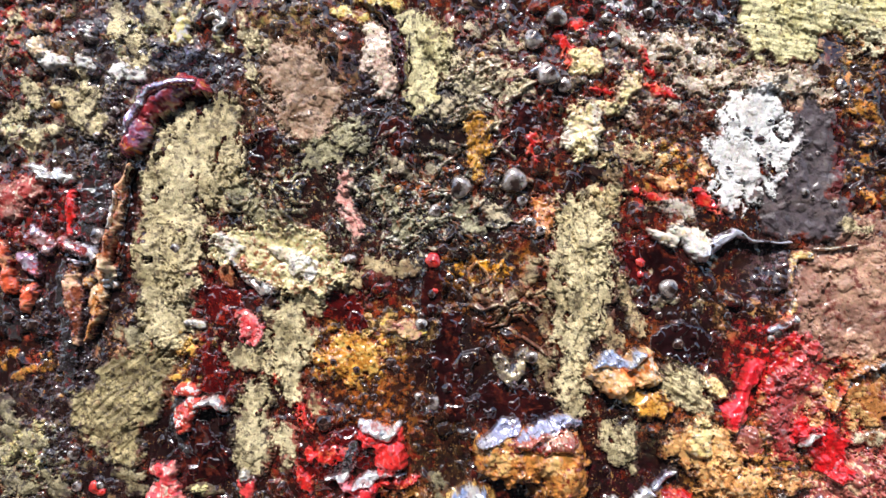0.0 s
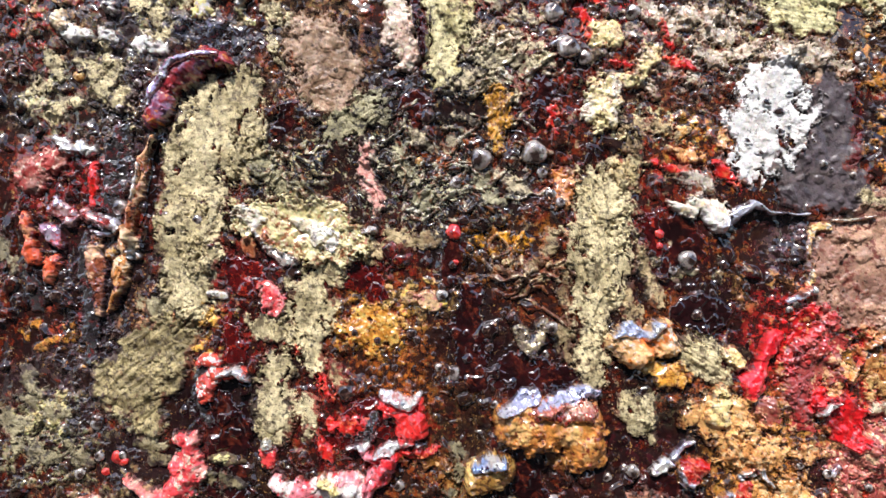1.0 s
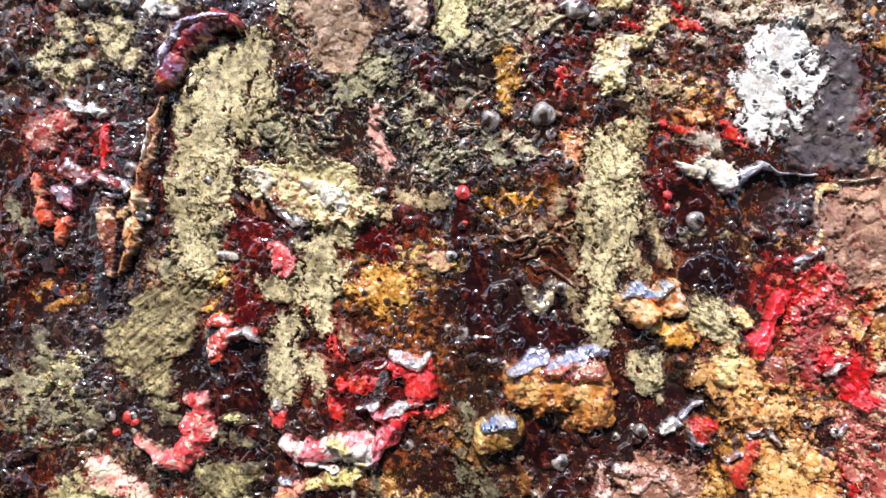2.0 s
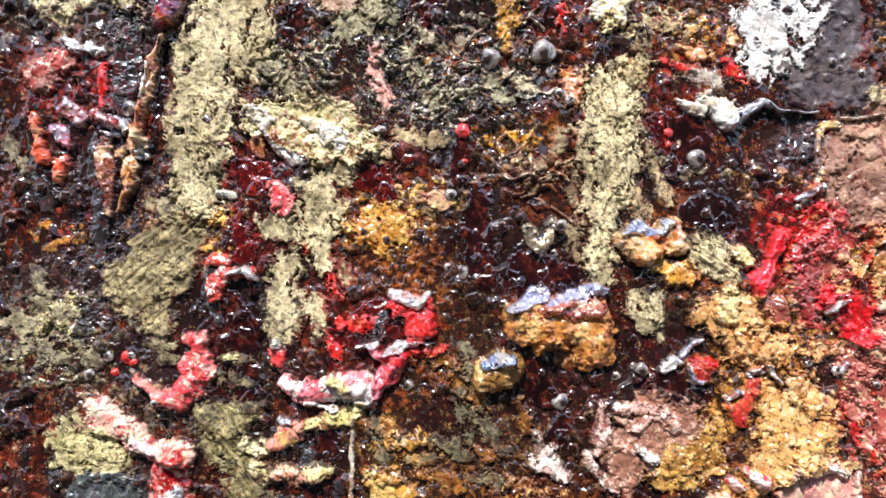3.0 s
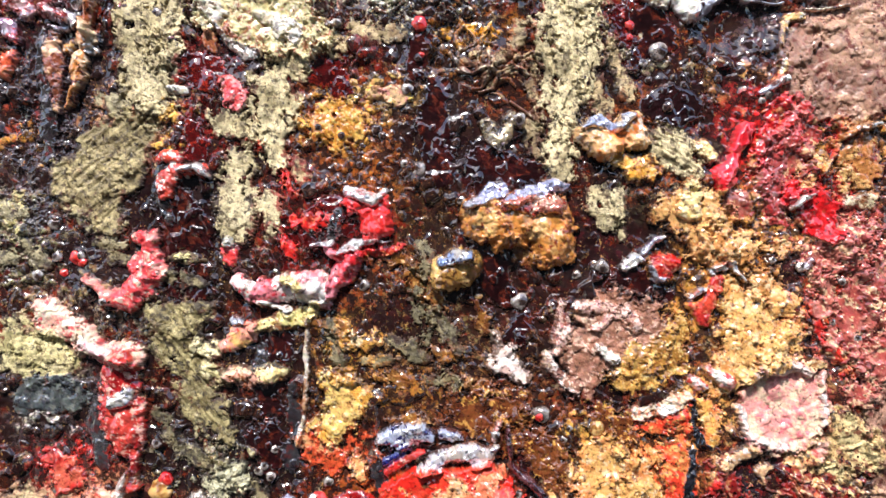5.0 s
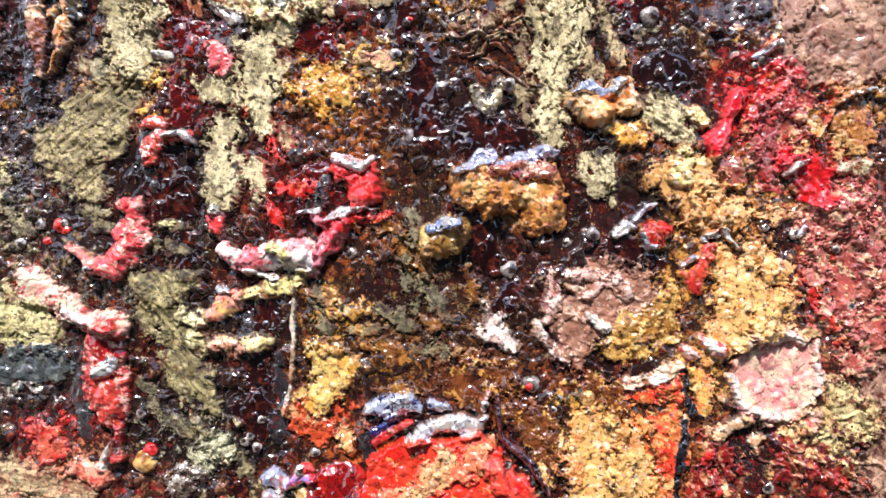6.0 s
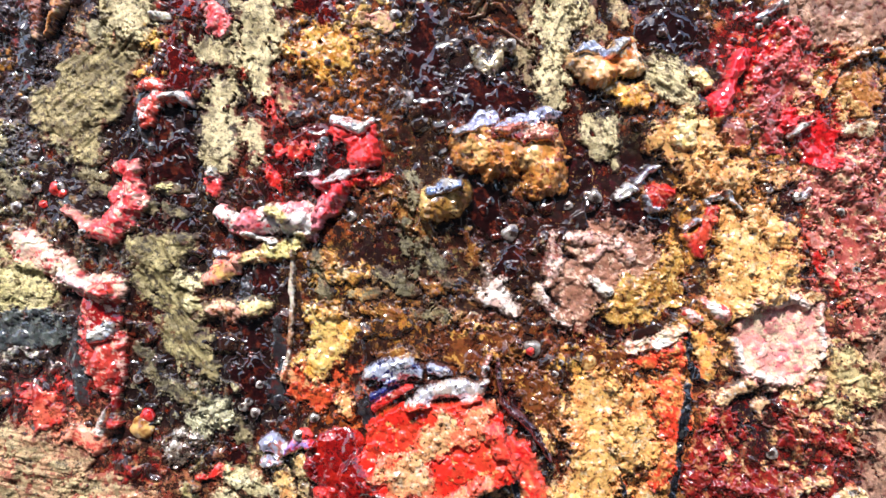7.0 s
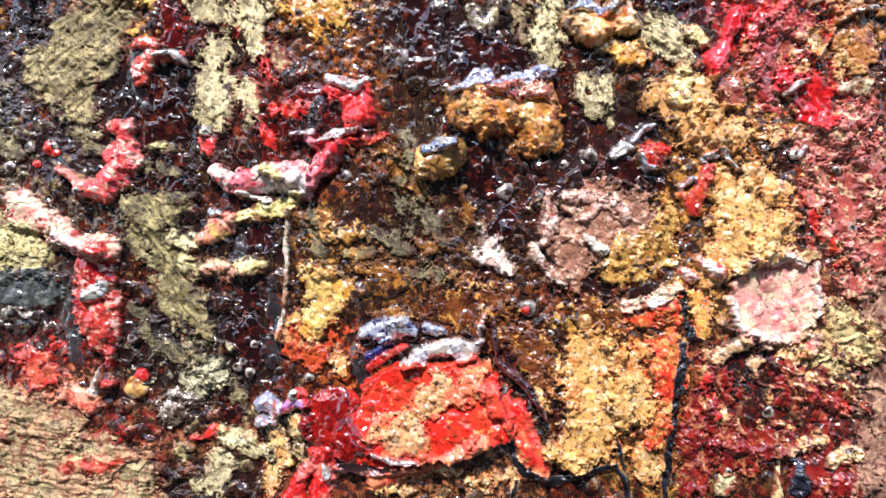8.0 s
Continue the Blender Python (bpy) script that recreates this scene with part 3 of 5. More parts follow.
films("olive_paint_fleck", "dull olive paint fleck over slate", ((146, 136, 106), (118, 108, 84), (80, 72, 62)),
      [(32, 778, 70, 30, 10), (89, 859, 60, 26, 40), (17, 854, 70, 32, 0), (1, 733, 60, 20, 60), (247, 601, 80, 26, 10), (298, 616, 60, 22, 50), (227, 832, 50, 20, 30),
       (176, 802, 50, 18, 30), (257, 561, 50, 18, 70), (328, 540, 40, 16, 80), (-41, 501, 60, 24, 60), (-40, 804, 80, 34, 0)])
films("tan_paint_fleck", "tan paint fleck over red ground", ((186, 134, 86), (160, 100, 62), (206, 176, 130)),
      [(1436, 685, 70, 22, 60), (1431, 738, 60, 18, -50), (1513, 635, 60, 20, 0), (1527, 825, 70, 24, 0), (1358, 734, 50, 16, 80), (1349, 685, 60, 16, -60), (1484, 850, 60, 20, 20),
       (1387, 851, 60, 18, 0), (1465, 469, 50, 16, 0), (1436, 509, 60, 16, -50), (1175, 322, 60, 18, 20), (1243, 292, 50, 16, 80)], CRUMB, 6)
films("ochre_paint_fleck", "ochre-brown paint fleck on the dark slab", ((128, 82, 38), (100, 60, 32), (170, 130, 76)),
      [(622, 986, 70, 20, 20), (756, 905, 70, 20, 80), (799, 934, 60, 18, 80), (818, 1038, 60, 18, 10), (722, 1077, 60, 18, 0), (875, 1095, 70, 20, 10), (946, 1147, 70, 20, 0),
       (756, 1153, 80, 18, 0), (879, 972, 60, 16, 80), (660, 876, 60, 20, -40), (727, 867, 60, 18, 20), (946, 858, 70, 20, 60)], CRUMB, 6)
films("olive_paint_fleck", "mossy olive paint fleck on the dark slab", ((96, 88, 64), (122, 110, 80), (60, 50, 38)),
      [(775, 972, 90, 24, 80), (813, 991, 80, 22, 60), (746, 1029, 70, 20, 20), (813, 1086, 70, 20, 0), (622, 1020, 60, 22, 70), (775, 877, 60, 18, 80), (698, 1048, 50, 14, 0),
       (323, 1164, 70, 20, 60), (371, 1212, 70, 24, 30), (487, 1288, 60, 20, 60), (410, 1212, 60, 22, 80), (352, 905, 70, 18, 10), (225, 857, 60, 18, 40)])
films("cream_paint_fleck", "cream paint fleck over oxblood ground", ((214, 176, 126), (186, 132, 90), (232, 214, 176)),
      [(1416, 1244, 70, 18, 60), (1463, 1272, 60, 18, -40), (1295, 1316, 50, 16, 30), (1421, 1305, 60, 14, 60), (1546, 1187, 60, 22, 70),
       (1276, 1236, 50, 16, 80), (1314, 1367, 50, 16, 0), (1452, 915, 50, 16, 80), (1508, 1037, 60, 18, 20), (1535, 962, 60, 16, 70), (1434, 1046, 50, 16, 0)], CRUMB, 6)
films("cream_paint_fleck", "cream paint fleck over ochre and red", ((226, 184, 120), (206, 140, 90), (240, 220, 180)),
      [(909, 1428, 60, 18, 0), (833, 1410, 60, 18, 10), (756, 1449, 70, 16, 0), (890, 1371, 60, 16, -20), (564, 1374, 60, 22, 70), (593, 1345, 50, 18, 50), (545, 1432, 60, 24, 80),
       (1022, 1228, 60, 20, 80), (1003, 1285, 60, 18, 60), (1183, 1406, 60, 20, 70), (1267, 1425, 60, 18, 80), (660, 1230, 50, 18, 60)], CRUMB, 8)
films("red_paint_fleck", "broken scarlet paint fleck on oxblood ground", ((190, 34, 30), (150, 26, 24), (206, 90, 60)),
      [(1141, 114, 50, 12, 60), (1165, 164, 60, 12, 30), (998, 94, 50, 16, 70), (1057, 163, 50, 10, 10), (1145, 346, 60, 12, 20), (1243, 361, 60, 14, 40), (939, 262, 50, 16, 80),
       (541, 740, 50, 16, 60), (591, 809, 70, 22, 0), (541, 849, 40, 16, 60), (480, 670, 40, 14, 30)], LACQUER, 6)
films("red_paint_fleck", "broken scarlet paint fleck on oxblood ground", ((186, 40, 34), (150, 30, 28), (206, 110, 70)),
      [(1507, 868, 80, 22, 60), (1544, 934, 80, 22, 80), (1471, 1009, 70, 18, 60), (1536, 1065, 70, 20, 0), (1285, 1283, 60, 18, 80), (1258, 1358, 80, 22, 80), (1435, 1282, 80, 18, 20),
       (1370, 1376, 90, 20, 0), (1510, 1432, 80, 24, 0), (1509, 1300, 60, 16, 10), (698, 857, 70, 16, -10), (439, 1356, 60, 12, -20)], LACQUER, 6)
crimson = ((146, 66, 60), (166, 96, 84), (204, 168, 134))
for spine in ([(1507, 840, 40), (1535, 924, 50), (1508, 999, 44)], [(1554, 1018, 40), (1536, 1093, 36)], [(1452, 953, 22), (1461, 896, 24)], [(1512, 840, 44), (1455, 870, 30)]):
    crust("crimson_paint_film", "speckled crimson paint film, worn and glossy", "paint patch", [spine], crimson, LACQUER, 4, ragged=0.95, holes=0.7, tone_size=22, group="crimson paint films")
for spine in ([(1267, 1302, 26), (1262, 1377, 34), (1253, 1444, 26)], [(1323, 1377, 40), (1398, 1367, 28)], [(1416, 1272, 30), (1463, 1300, 34)], [(1454, 1423, 40), (1528, 1422, 36)], [(1313, 1264, 26), (1285, 1235, 20)]):
    crust("oxblood_paint_film", "dark red paint film with ochre specks", "paint patch", [spine], ((112, 22, 22), (134, 36, 30), (160, 100, 68)), LACQUER, 4, ragged=0.95, holes=0.7, tone_size=22, group="oxblood paint films")
for spine in ([(1407, 558, 26), (1426, 636, 34), (1388, 714, 40), (1378, 783, 26)], [(1320, 783, 22), (1291, 764, 18)]):
    crust("crimson_paint_film", "speckled crimson paint film, worn and glossy", "paint patch", [spine], ((150, 52, 48), (140, 78, 66), (190, 146, 110)), LACQUER, 4, ragged=0.9, holes=0.6, tone_size=26, group="crimson paint films")
for spine in ([(946, 1190, 30), (1003, 1228, 30), (1032, 1284, 26)], [(851, 1133, 34), (927, 1124, 30)], [(1078, 1151, 28), (1126, 1170, 22)]):
    crust("brown_paint_film", "chestnut paint film with ochre specks", "paint patch", [spine], ((110, 60, 30), (84, 40, 22), (176, 128, 66)), LACQUER, 4, ragged=0.95, holes=0.7, tone_size=22, group="brown paint films")
# smooth grey gutters between the ridges
for spine in ([(162, 279, 18), (154, 349, 22), (144, 410, 16)], [(101, 470, 9), (106, 551, 17), (114, 622, 16), (106, 692, 12)], [(318, 701, 7), (310, 761, 14), (329, 801, 10)],
              [(623, 789, 10), (617, 829, 10)], [(1, 546, 16), (16, 592, 16)]):
    crust("grey_gutter", "smooth slate-grey resin gutter between ridges", "resin pool", [spine], ((62, 58, 59), (48, 42, 44), (90, 40, 40)), RESIN, 3, ragged=0.7, lump=0.3, group="grey gutters")
for spine in ([(194, 1117, 14), (201, 1174, 18), (211, 1232, 10)], [(495, 1029, 12), (482, 1068, 12), (497, 1087, 10)], [(549, 1096, 10), (551, 1154, 14), (545, 1230, 16)], [(699, 1229, 14), (708, 1268, 12)]):
    crust("grey_gutter", "smooth slate-grey resin gutter between ridges", "resin pool", [spine], ((60, 58, 61), (44, 40, 44), (80, 36, 36)), RESIN, 3, ragged=0.7, lump=0.3, group="grey gutters")

# slate and brown plates
crust("slate_paint_plate", "smooth slate-grey paint plate dotted with grit", "paint patch",
      [[(1422, 220, 40), (1427, 303, 52), (1388, 376, 48), (1456, 386, 45)]], (SLATE, (92, 80, 80), (52, 42, 46)), MATT, 5, holes=0.1, lump=0.5)
crust("brown_paint_plate", "dusty rose-brown paint plate with scuffed surface", "paint patch",
      [[(1455, 499, 60), (1523, 557, 75), (1542, 460, 75)], [(1426, 557, 40), (1455, 596, 40)]], ((134, 98, 82), (160, 124, 102), (110, 58, 48)), MATT, 5, lump=0.5, holes=0.35, tone_size=50)
crust("tan_paint_plate", "matt tan paint film over dark ground", "paint patch",
      [[(520, 130, 60), (545, 190, 55)]], ((134, 106, 84), (158, 132, 112), (92, 66, 50)), MATT, 4, ragged=0.9, holes=0.5)
# gold-olive patches
gold("large olive-gold paint patch, pitted and flaking", [[(394, 204, 38), (348, 264, 82), (307, 345, 62), (287, 420, 58), (282, 500, 48), (293, 581, 40)],
     [(399, 300, 30), (389, 360, 25)], [(328, 440, 40), (318, 500, 30)]], None, height=9, tone_size=60)
gold("brushed olive-gold paint smear with bristle marks", [[(272, 641, 40), (211, 692, 52), (166, 732, 50)], [(196, 742, 50), (222, 792, 34)], [(267, 691, 30), (247, 732, 30)]], -42,
     tones=((150, 136, 98), (118, 104, 72), (84, 70, 50)), height=6, ragged=0.5, holes=0.3)
gold("olive-gold paint drip, ragged and brushed", [[(555, 480, 40), (515, 560, 42), (505, 640, 42), (520, 690, 24)], [(419, 625, 22), (470, 640, 28)]], 80, height=8)
gold("crusty olive-gold paint patch with holes", [[(440, 700, 26), (450, 750, 38), (440, 810, 30)], [(500, 770, 24), (515, 820, 14)]], None, height=9, holes=0.55)
gold("tall olive-gold paint column, grainy", [[(1072, 351, 34), (1032, 401, 58), (1029, 470, 62), (1022, 539, 52), (1016, 608, 34), (1010, 667, 36), (1013, 726, 24)]], 75, height=8, tone_size=60)
gold("olive paint fan with bristled edge", [[(1184, 666, 30), (1218, 696, 36), (1232, 730, 20)]], 35, height=6, holes=0.25)
gold("olive paint scraps, torn and pitted", [[(1071, 761, 22), (1096, 795, 22)], [(1106, 755, 14), (1115, 824, 12)]], None, height=6, holes=0.7)
gold("pale olive paint tongue", [[(735, 61, 42), (755, 121, 38), (740, 186, 24)], [(790, 112, 22), (775, 62, 26)]], 85, tones=((182, 172, 132), (156, 146, 100), DARK_OLIVE), height=9)
gold("broad pale olive paint field", [[(1340, -12, 50), (1369, 47, 62), (1398, 77, 44)], [(1428, 19, 50), (1529, -0, 60)]], 10, tones=((186, 178, 136), (168, 158, 106), (140, 128, 84)), height=8, holes=0.2, tone_size=70)
gold("pale olive paint scrap", [[(1524, 78, 30), (1495, 29, 30)]], 20, height=6, tones=((190, 182, 150), (150, 140, 100), (96, 84, 60)))
gold("olive paint chip at the edge of the brown plate", [[(1489, 396, 18), (1513, 401, 14)]], None, height=4)
gold("mottled olive paint flecks", [[(830, 152, 26), (870, 167, 22), (929, 157, 20)], [(820, 202, 18), (850, 192, 12)]], -20, height=7, holes=0.75, tones=((170, 158, 128), (130, 118, 92), (80, 66, 50)))
gold("olive paint crumbs on dark ground", [[(51, 238, 22), (82, 223, 18)], [(133, 188, 26), (154, 162, 22)], [(154, 228, 18), (175, 208, 12)]], None, height=10, holes=0.6)
gold("thin broken olive paint veins", [[(661, 330, 20), (720, 400, 32), (770, 395, 18)], [(640, 250, 30), (600, 230, 30)], [(820, 380, 24), (850, 410, 14)]], -30, height=5, holes=0.85, tones=((150, 144, 116), (112, 106, 82), (70, 62, 50)))
gold("flecked olive paint film", [[(560, 280, 40), (600, 255, 30)], [(429, 340, 30), (480, 380, 26)]], None, height=5, holes=0.8, tones=((146, 138, 106), (110, 102, 76), (60, 52, 44)))
gold("branching olive paint veins", [[(939, 470, 18), (924, 509, 12), (879, 544, 8), (840, 529, 7)], [(929, 539, 9), (889, 569, 7)]], None, height=6, holes=0.5, tones=((140, 122, 90), (110, 88, 64), (80, 56, 40)))
gold("olive paint scrap beside the column", [[(963, 638, 20), (968, 677, 14)]], None, height=6, tones=((150, 134, 100), (120, 100, 70), (80, 60, 44)))
# thin wandering veins of pale paint over the dark middle
luck = random.Random(7)


def veins(count, u, v, ru, rv, lean, tones, thick, label):
    for _ in range(count):
        a, d = luck.uniform(0, 6.283), luck.random() ** 0.5
        x, y, turn = u + ru * d * math.cos(a), v + rv * d * math.sin(a), lean + luck.uniform(-50, 50)
        spine = []
        for _ in range(luck.randint(3, 6)):
            spine.append((x, y, thick * luck.uniform(0.5, 1.25)))
            turn += luck.uniform(-55, 55)
            x, y = x + 15 * math.cos(radians(turn)), y + 15 * math.sin(radians(turn))
        crust("paint_vein", label, "paint vein", [spine], tones, CRUMB, 3.5, "round", ragged=0.95, holes=0.3, group="paint veins")


veins(46, 755, 331, 150, 120, -20, ((164, 156, 132), (128, 120, 98), (206, 200, 186)), 4.2, "thin pale olive paint vein on black")
veins(18, 465, 345, 70, 55, 40, ((160, 152, 122), (120, 112, 86), (196, 190, 170)), 4.2, "thin pale olive paint vein on black")
veins(14, 884, 539, 75, 45, 0, ((150, 124, 94), (110, 80, 58), (196, 180, 150)), 3.6, "thin brown and cream paint vein")
veins(12, 850, 162, 90, 50, -15, ((180, 168, 144), (140, 128, 104), (214, 206, 190)), 4.6, "thin cream paint vein")
veins(10, 1416, 1301, 120, 90, 50, ((196, 168, 126), (160, 120, 84), (224, 206, 170)), 3.4, "thin cream paint vein on oxblood")
veins(8, 420, 1173, 60, 70, 70, ((150, 140, 104), (120, 110, 80), (190, 180, 146)), 5, "thin olive paint vein on black")

# cream, white and pink paint
def blob(name, label, chains, tones, mat=CRUMB, height=14, form="slab", group="", **more):
    more.setdefault("ragged", 0.55)
    if len(chains) > 1 and "parent" not in more and any(k in name for k in ("crumb", "scrap", "ribbon", "thread", "strip", "streak")):
        return [crust(name, label, "paint patch", [c], tones, mat, height, form, group=group, **more) for c in chains][0]
    return crust(name, label, "paint patch", chains, tones, mat, height, form, group=group, **more)


shell = blob("cream_paint_crust", "rough cream and yellow paint crust with a raised rim", [[(399, 440, 34), (460, 450, 48), (530, 460, 56), (570, 480, 40)]],
     ((196, 182, 140), (160, 148, 104), (140, 92, 62)), LACQUER, 12, "dish", ragged=0.85, holes=0.12, lump=2.0)
blob("rust_streak", "rust glaze streak in the crust", [[(396, 478, 12), (402, 500, 9)], [(430, 462, 8), (442, 480, 6)]], ((150, 84, 54), (196, 140, 104), (110, 50, 34)), LACQUER, 4, "round", ragged=0.8, parent=shell)
blob("white_swirl", "white glaze swirl", [[(480, 440, 10), (512, 452, 13), (530, 480, 9)]], ((200, 188, 160), (184, 170, 130), (214, 206, 196)), LACQUER, 5, "round", ragged=0.8, parent=shell)
blob("white_glaze_dab", "blue-white glaze dab on the lacquered board", [[(942, 128, 6), (962, 119, 9), (984, 130, 8)]], ((200, 204, 220), WHITE, (150, 120, 110)), PEARL, 14, "round", ragged=0.4)
blob("lip", "glossy white paint lip", [[(411, 460, 5), (429, 490, 9), (465, 515, 12), (490, 510, 7)]], (WHITE, (226, 210, 200), (200, 170, 160)), PEARL, 12, "round", ragged=0.40, parent=shell)
blob("lump", "white paint lump with dark cracks", [[(384, 430, 16), (404, 440, 18)]], (WHITE, (200, 190, 170), (120, 100, 80)), LACQUER, 10, "round", parent=shell)
blob("lump", "white paint lump with dark cracks", [[(530, 465, 20), (550, 475, 16)]], (WHITE, (220, 210, 190), (150, 140, 110)), LACQUER, 8, "round", parent=shell)
blob("pale_paint_lump", "pale pink and cream paint lump", [[(662, 56, 24), (672, 106, 32), (682, 151, 22)]], ((226, 204, 186), (206, 176, 160), (236, 224, 196)), CRUMB, 16, "round", ragged=0.72)
blob("yellow_paint_streak", "yellow-ochre paint streak on the lacquered board", [[(640, -4, 16), (700, 11, 16)], [(600, 20, 14), (640, 31, 12)]], ((214, 190, 110), (226, 206, 140), (190, 140, 60)), CRUMB, 6)
blob("dark_resin_fold", "dark oxblood resin fold", [[(668, 19, 6), (695, 46, 11), (706, 91, 12), (712, 141, 9)]], ((64, 20, 20), (92, 40, 36), (30, 14, 16)), RESIN, 16, "round", ragged=0.19)
blob("cream_paint_dab", "cream paint dab on the lacquered board", [[(1026, 109, 26), (1042, 119, 24)]], (CREAM, (214, 196, 140), (180, 150, 110)), CRUMB, 14, "round")
blob("cream_paint_smear", "cream paint smear with a thin tail", [[(1030, 244, 36), (1040, 208, 28), (1088, 186, 13), (1114, 148, 17)]], (CREAM, (236, 226, 206), (190, 170, 140)), CRUMB, 12, "round", ragged=0.95, holes=0.15)
splash = blob("white_paint_splash", "lacy white paint splash pitted with dark holes", [[(1332, 192, 46), (1326, 250, 74), (1298, 318, 50), (1281, 364, 14)]], ((206, 204, 204), (190, 184, 180), (220, 218, 216)), MATT, 5, lump=0.5, holes=0.7, ragged=0.95, bite=30)
for u, v, r in ((1314, 233, 8), (1339, 249, 9), (1282, 302, 6), (1342, 285, 6), (1301, 320, 5), (1355, 219, 6)):
    crust("dark_pit", "dark resin showing through a pit", "", [[(u - 2, v, r), (u + 3, v + 2, r * 0.8)]], ((44, 30, 30), (70, 54, 52), (28, 18, 20)), RESIN, 2, ragged=0.6, parent=splash)
shard = blob("white_paint_shard", "white paint shard with folded edge", [[(1194, 415, 15), (1223, 425, 24), (1233, 450, 14)], [(1184, 430, 12), (1145, 412, 7)]], (WHITE, (238, 226, 206), (206, 180, 140)), LACQUER, 17, "round", ragged=0.80)
blob("fold", "bluish white glazed paint fold", [[(1236, 455, 9), (1257, 435, 11), (1291, 413, 9), (1320, 428, 4), (1388, 428, 2.5)]], ((206, 206, 222), (236, 236, 240), (180, 176, 190)), PEARL, 20, "round", ragged=0.16, parent=shard)
blob("raised_paint_edge", "thin pale raised paint edge", [[(1427, 441, 3), (1465, 440, 4), (1500, 434, 3)]], ((226, 212, 190), WHITE, (200, 180, 150)), PEARL, 10, "round", ragged=0.24)
blob("torn_paint_edge", "ragged cream paint edge", [[(1400, 455, 8), (1383, 499, 7), (1388, 538, 6), (1373, 582, 6)], [(1422, 452, 7), (1400, 455, 7)]], ((214, 176, 116), (190, 150, 96), WHITE), CRUMB, 10, "round", ragged=0.95)
blob("pink_paint_dab", "dusty pink paint dab", [[(612, 345, 18), (620, 380, 18), (632, 414, 12)]], ((206, 150, 138), (226, 178, 166), (170, 100, 90)), MATT, 8, ragged=0.80)
blob("pink_paint_dab", "dusty pink paint dab, half worn away", [[(608, 308, 16), (612, 326, 16)]], ((190, 140, 126), (160, 110, 100), (100, 60, 54)), MATT, 6, ragged=0.95, holes=0.3)
blob("ochre_paint_flake", "ochre-gold paint flake, pointed at one end", [[(846, 226, 26), (843, 258, 24), (838, 290, 18), (847, 324, 7)]], ((176, 126, 48), (200, 156, 80), (120, 76, 28)), CRUMB, 9, brush=80, ragged=0.72)
# left ridges
curl = blob("resin_curl", "glossy violet and oxblood resin curl", [[(356, 157, 14), (317, 156, 22), (277, 178, 27), (248, 216, 26), (236, 261, 17)]], ((140, 44, 50), (126, 84, 112), (190, 110, 60)), RESIN, 44, "round", ragged=0.16, mix=(-0.1, -0.2))
# highlight along the curl's upper left, coloured pale violet
blob("glaze_edge", "violet-white highlight painted along the curl", [[(350, 147, 5), (307, 146, 8), (268, 166, 8), (240, 203, 8), (228, 239, 4)]], ((176, 166, 204), (214, 214, 230), (150, 90, 120)), PEARL, 10, "round", ragged=0.3, parent=curl)
ridge = blob("paint_ridge", "long rust and tan paint ridge", [[(229, 296, 8), (212, 330, 12), (202, 370, 11), (197, 410, 13), (190, 445, 14), (186, 470, 10)]], ((142, 74, 42), (204, 160, 122), (80, 30, 24)), LACQUER, 30, "round", ragged=0.5, tone_size=20)
blob("ochre_lump", "ochre and cream lump on the ridge", [[(172, 462, 13), (180, 482, 18)], [(172, 512, 15), (160, 560, 10), (148, 606, 4)]], ((170, 112, 60), (224, 194, 156), (92, 40, 24)), LACQUER, 20, "round", ragged=0.7, tone_size=18, parent=ridge)
# bright left edge of the ridge: its highlights drawn in white
blob("white_edge", "white highlight painted along the ridge", [[(206, 340, 4), (199, 372, 5), (196, 398, 5)], [(186, 502, 9), (200, 508, 6)]], ((224, 214, 206), WHITE, (190, 150, 120)), PEARL, 8, "round", ragged=0.4, parent=ridge)
# shadow on the ridge's right side, laid in as a black strip
crust("dark_glaze_and_shade", "shadow beside the ridge, painted as a black glossy strip", "resin pool", [[(243, 288, 9), (230, 340, 11), (223, 400, 10), (216, 460, 10), (212, 486, 7)]], ((20, 8, 8), (36, 12, 12), (70, 30, 24)), RESIN, 2, ragged=0.5, lump=0.5, group="dark glaze pools")
cup = blob("white_glaze_cup", "blue-white glazed cup with a dark hole", [[(108, 430, 8), (128, 434, 9), (150, 446, 10), (158, 460, 6)], [(118, 458, 6), (146, 463, 6)]], ((196, 198, 214), WHITE, (150, 130, 140)), PEARL, 16, "round", ragged=0.3)
crust("dark_hole", "dark hole in the glaze", "", [[(133, 449, 8), (142, 450, 6)]], ((30, 16, 18), (50, 30, 34), (20, 12, 14)), RESIN, 1.5, ragged=0.3, parent=cup)
blob("cream_patch", "cream paint crumb on the lacquered board", [[(150, 500, 10), (160, 492, 8)]], ((216, 176, 110), (180, 120, 60), WHITE), CRUMB, 14, "round", ragged=0.88, parent=ridge)
blob("paint_ridge", "short rust paint ridge", [[(124, 474, 11), (120, 520, 15), (124, 570, 10), (128, 610, 6)]], ((120, 64, 44), (196, 156, 124), (66, 28, 24)), LACQUER, 11, "round", ragged=0.72)
blob("dusty_red_lump", "dusty red paint lump", [[(0, 364, 26), (41, 334, 26), (67, 324, 12)]], ((146, 92, 82), (150, 54, 50), (190, 160, 144)), MATT, 16, "round", ragged=0.72)
blob("white_paint_scrap", "white glazed paint scrap", [[(46, 296, 9), (64, 304, 13), (84, 318, 8)], [(96, 308, 14), (114, 312, 11)]], (WHITE, (190, 190, 200), (140, 130, 130)), PEARL, 12, "round", ragged=0.95)
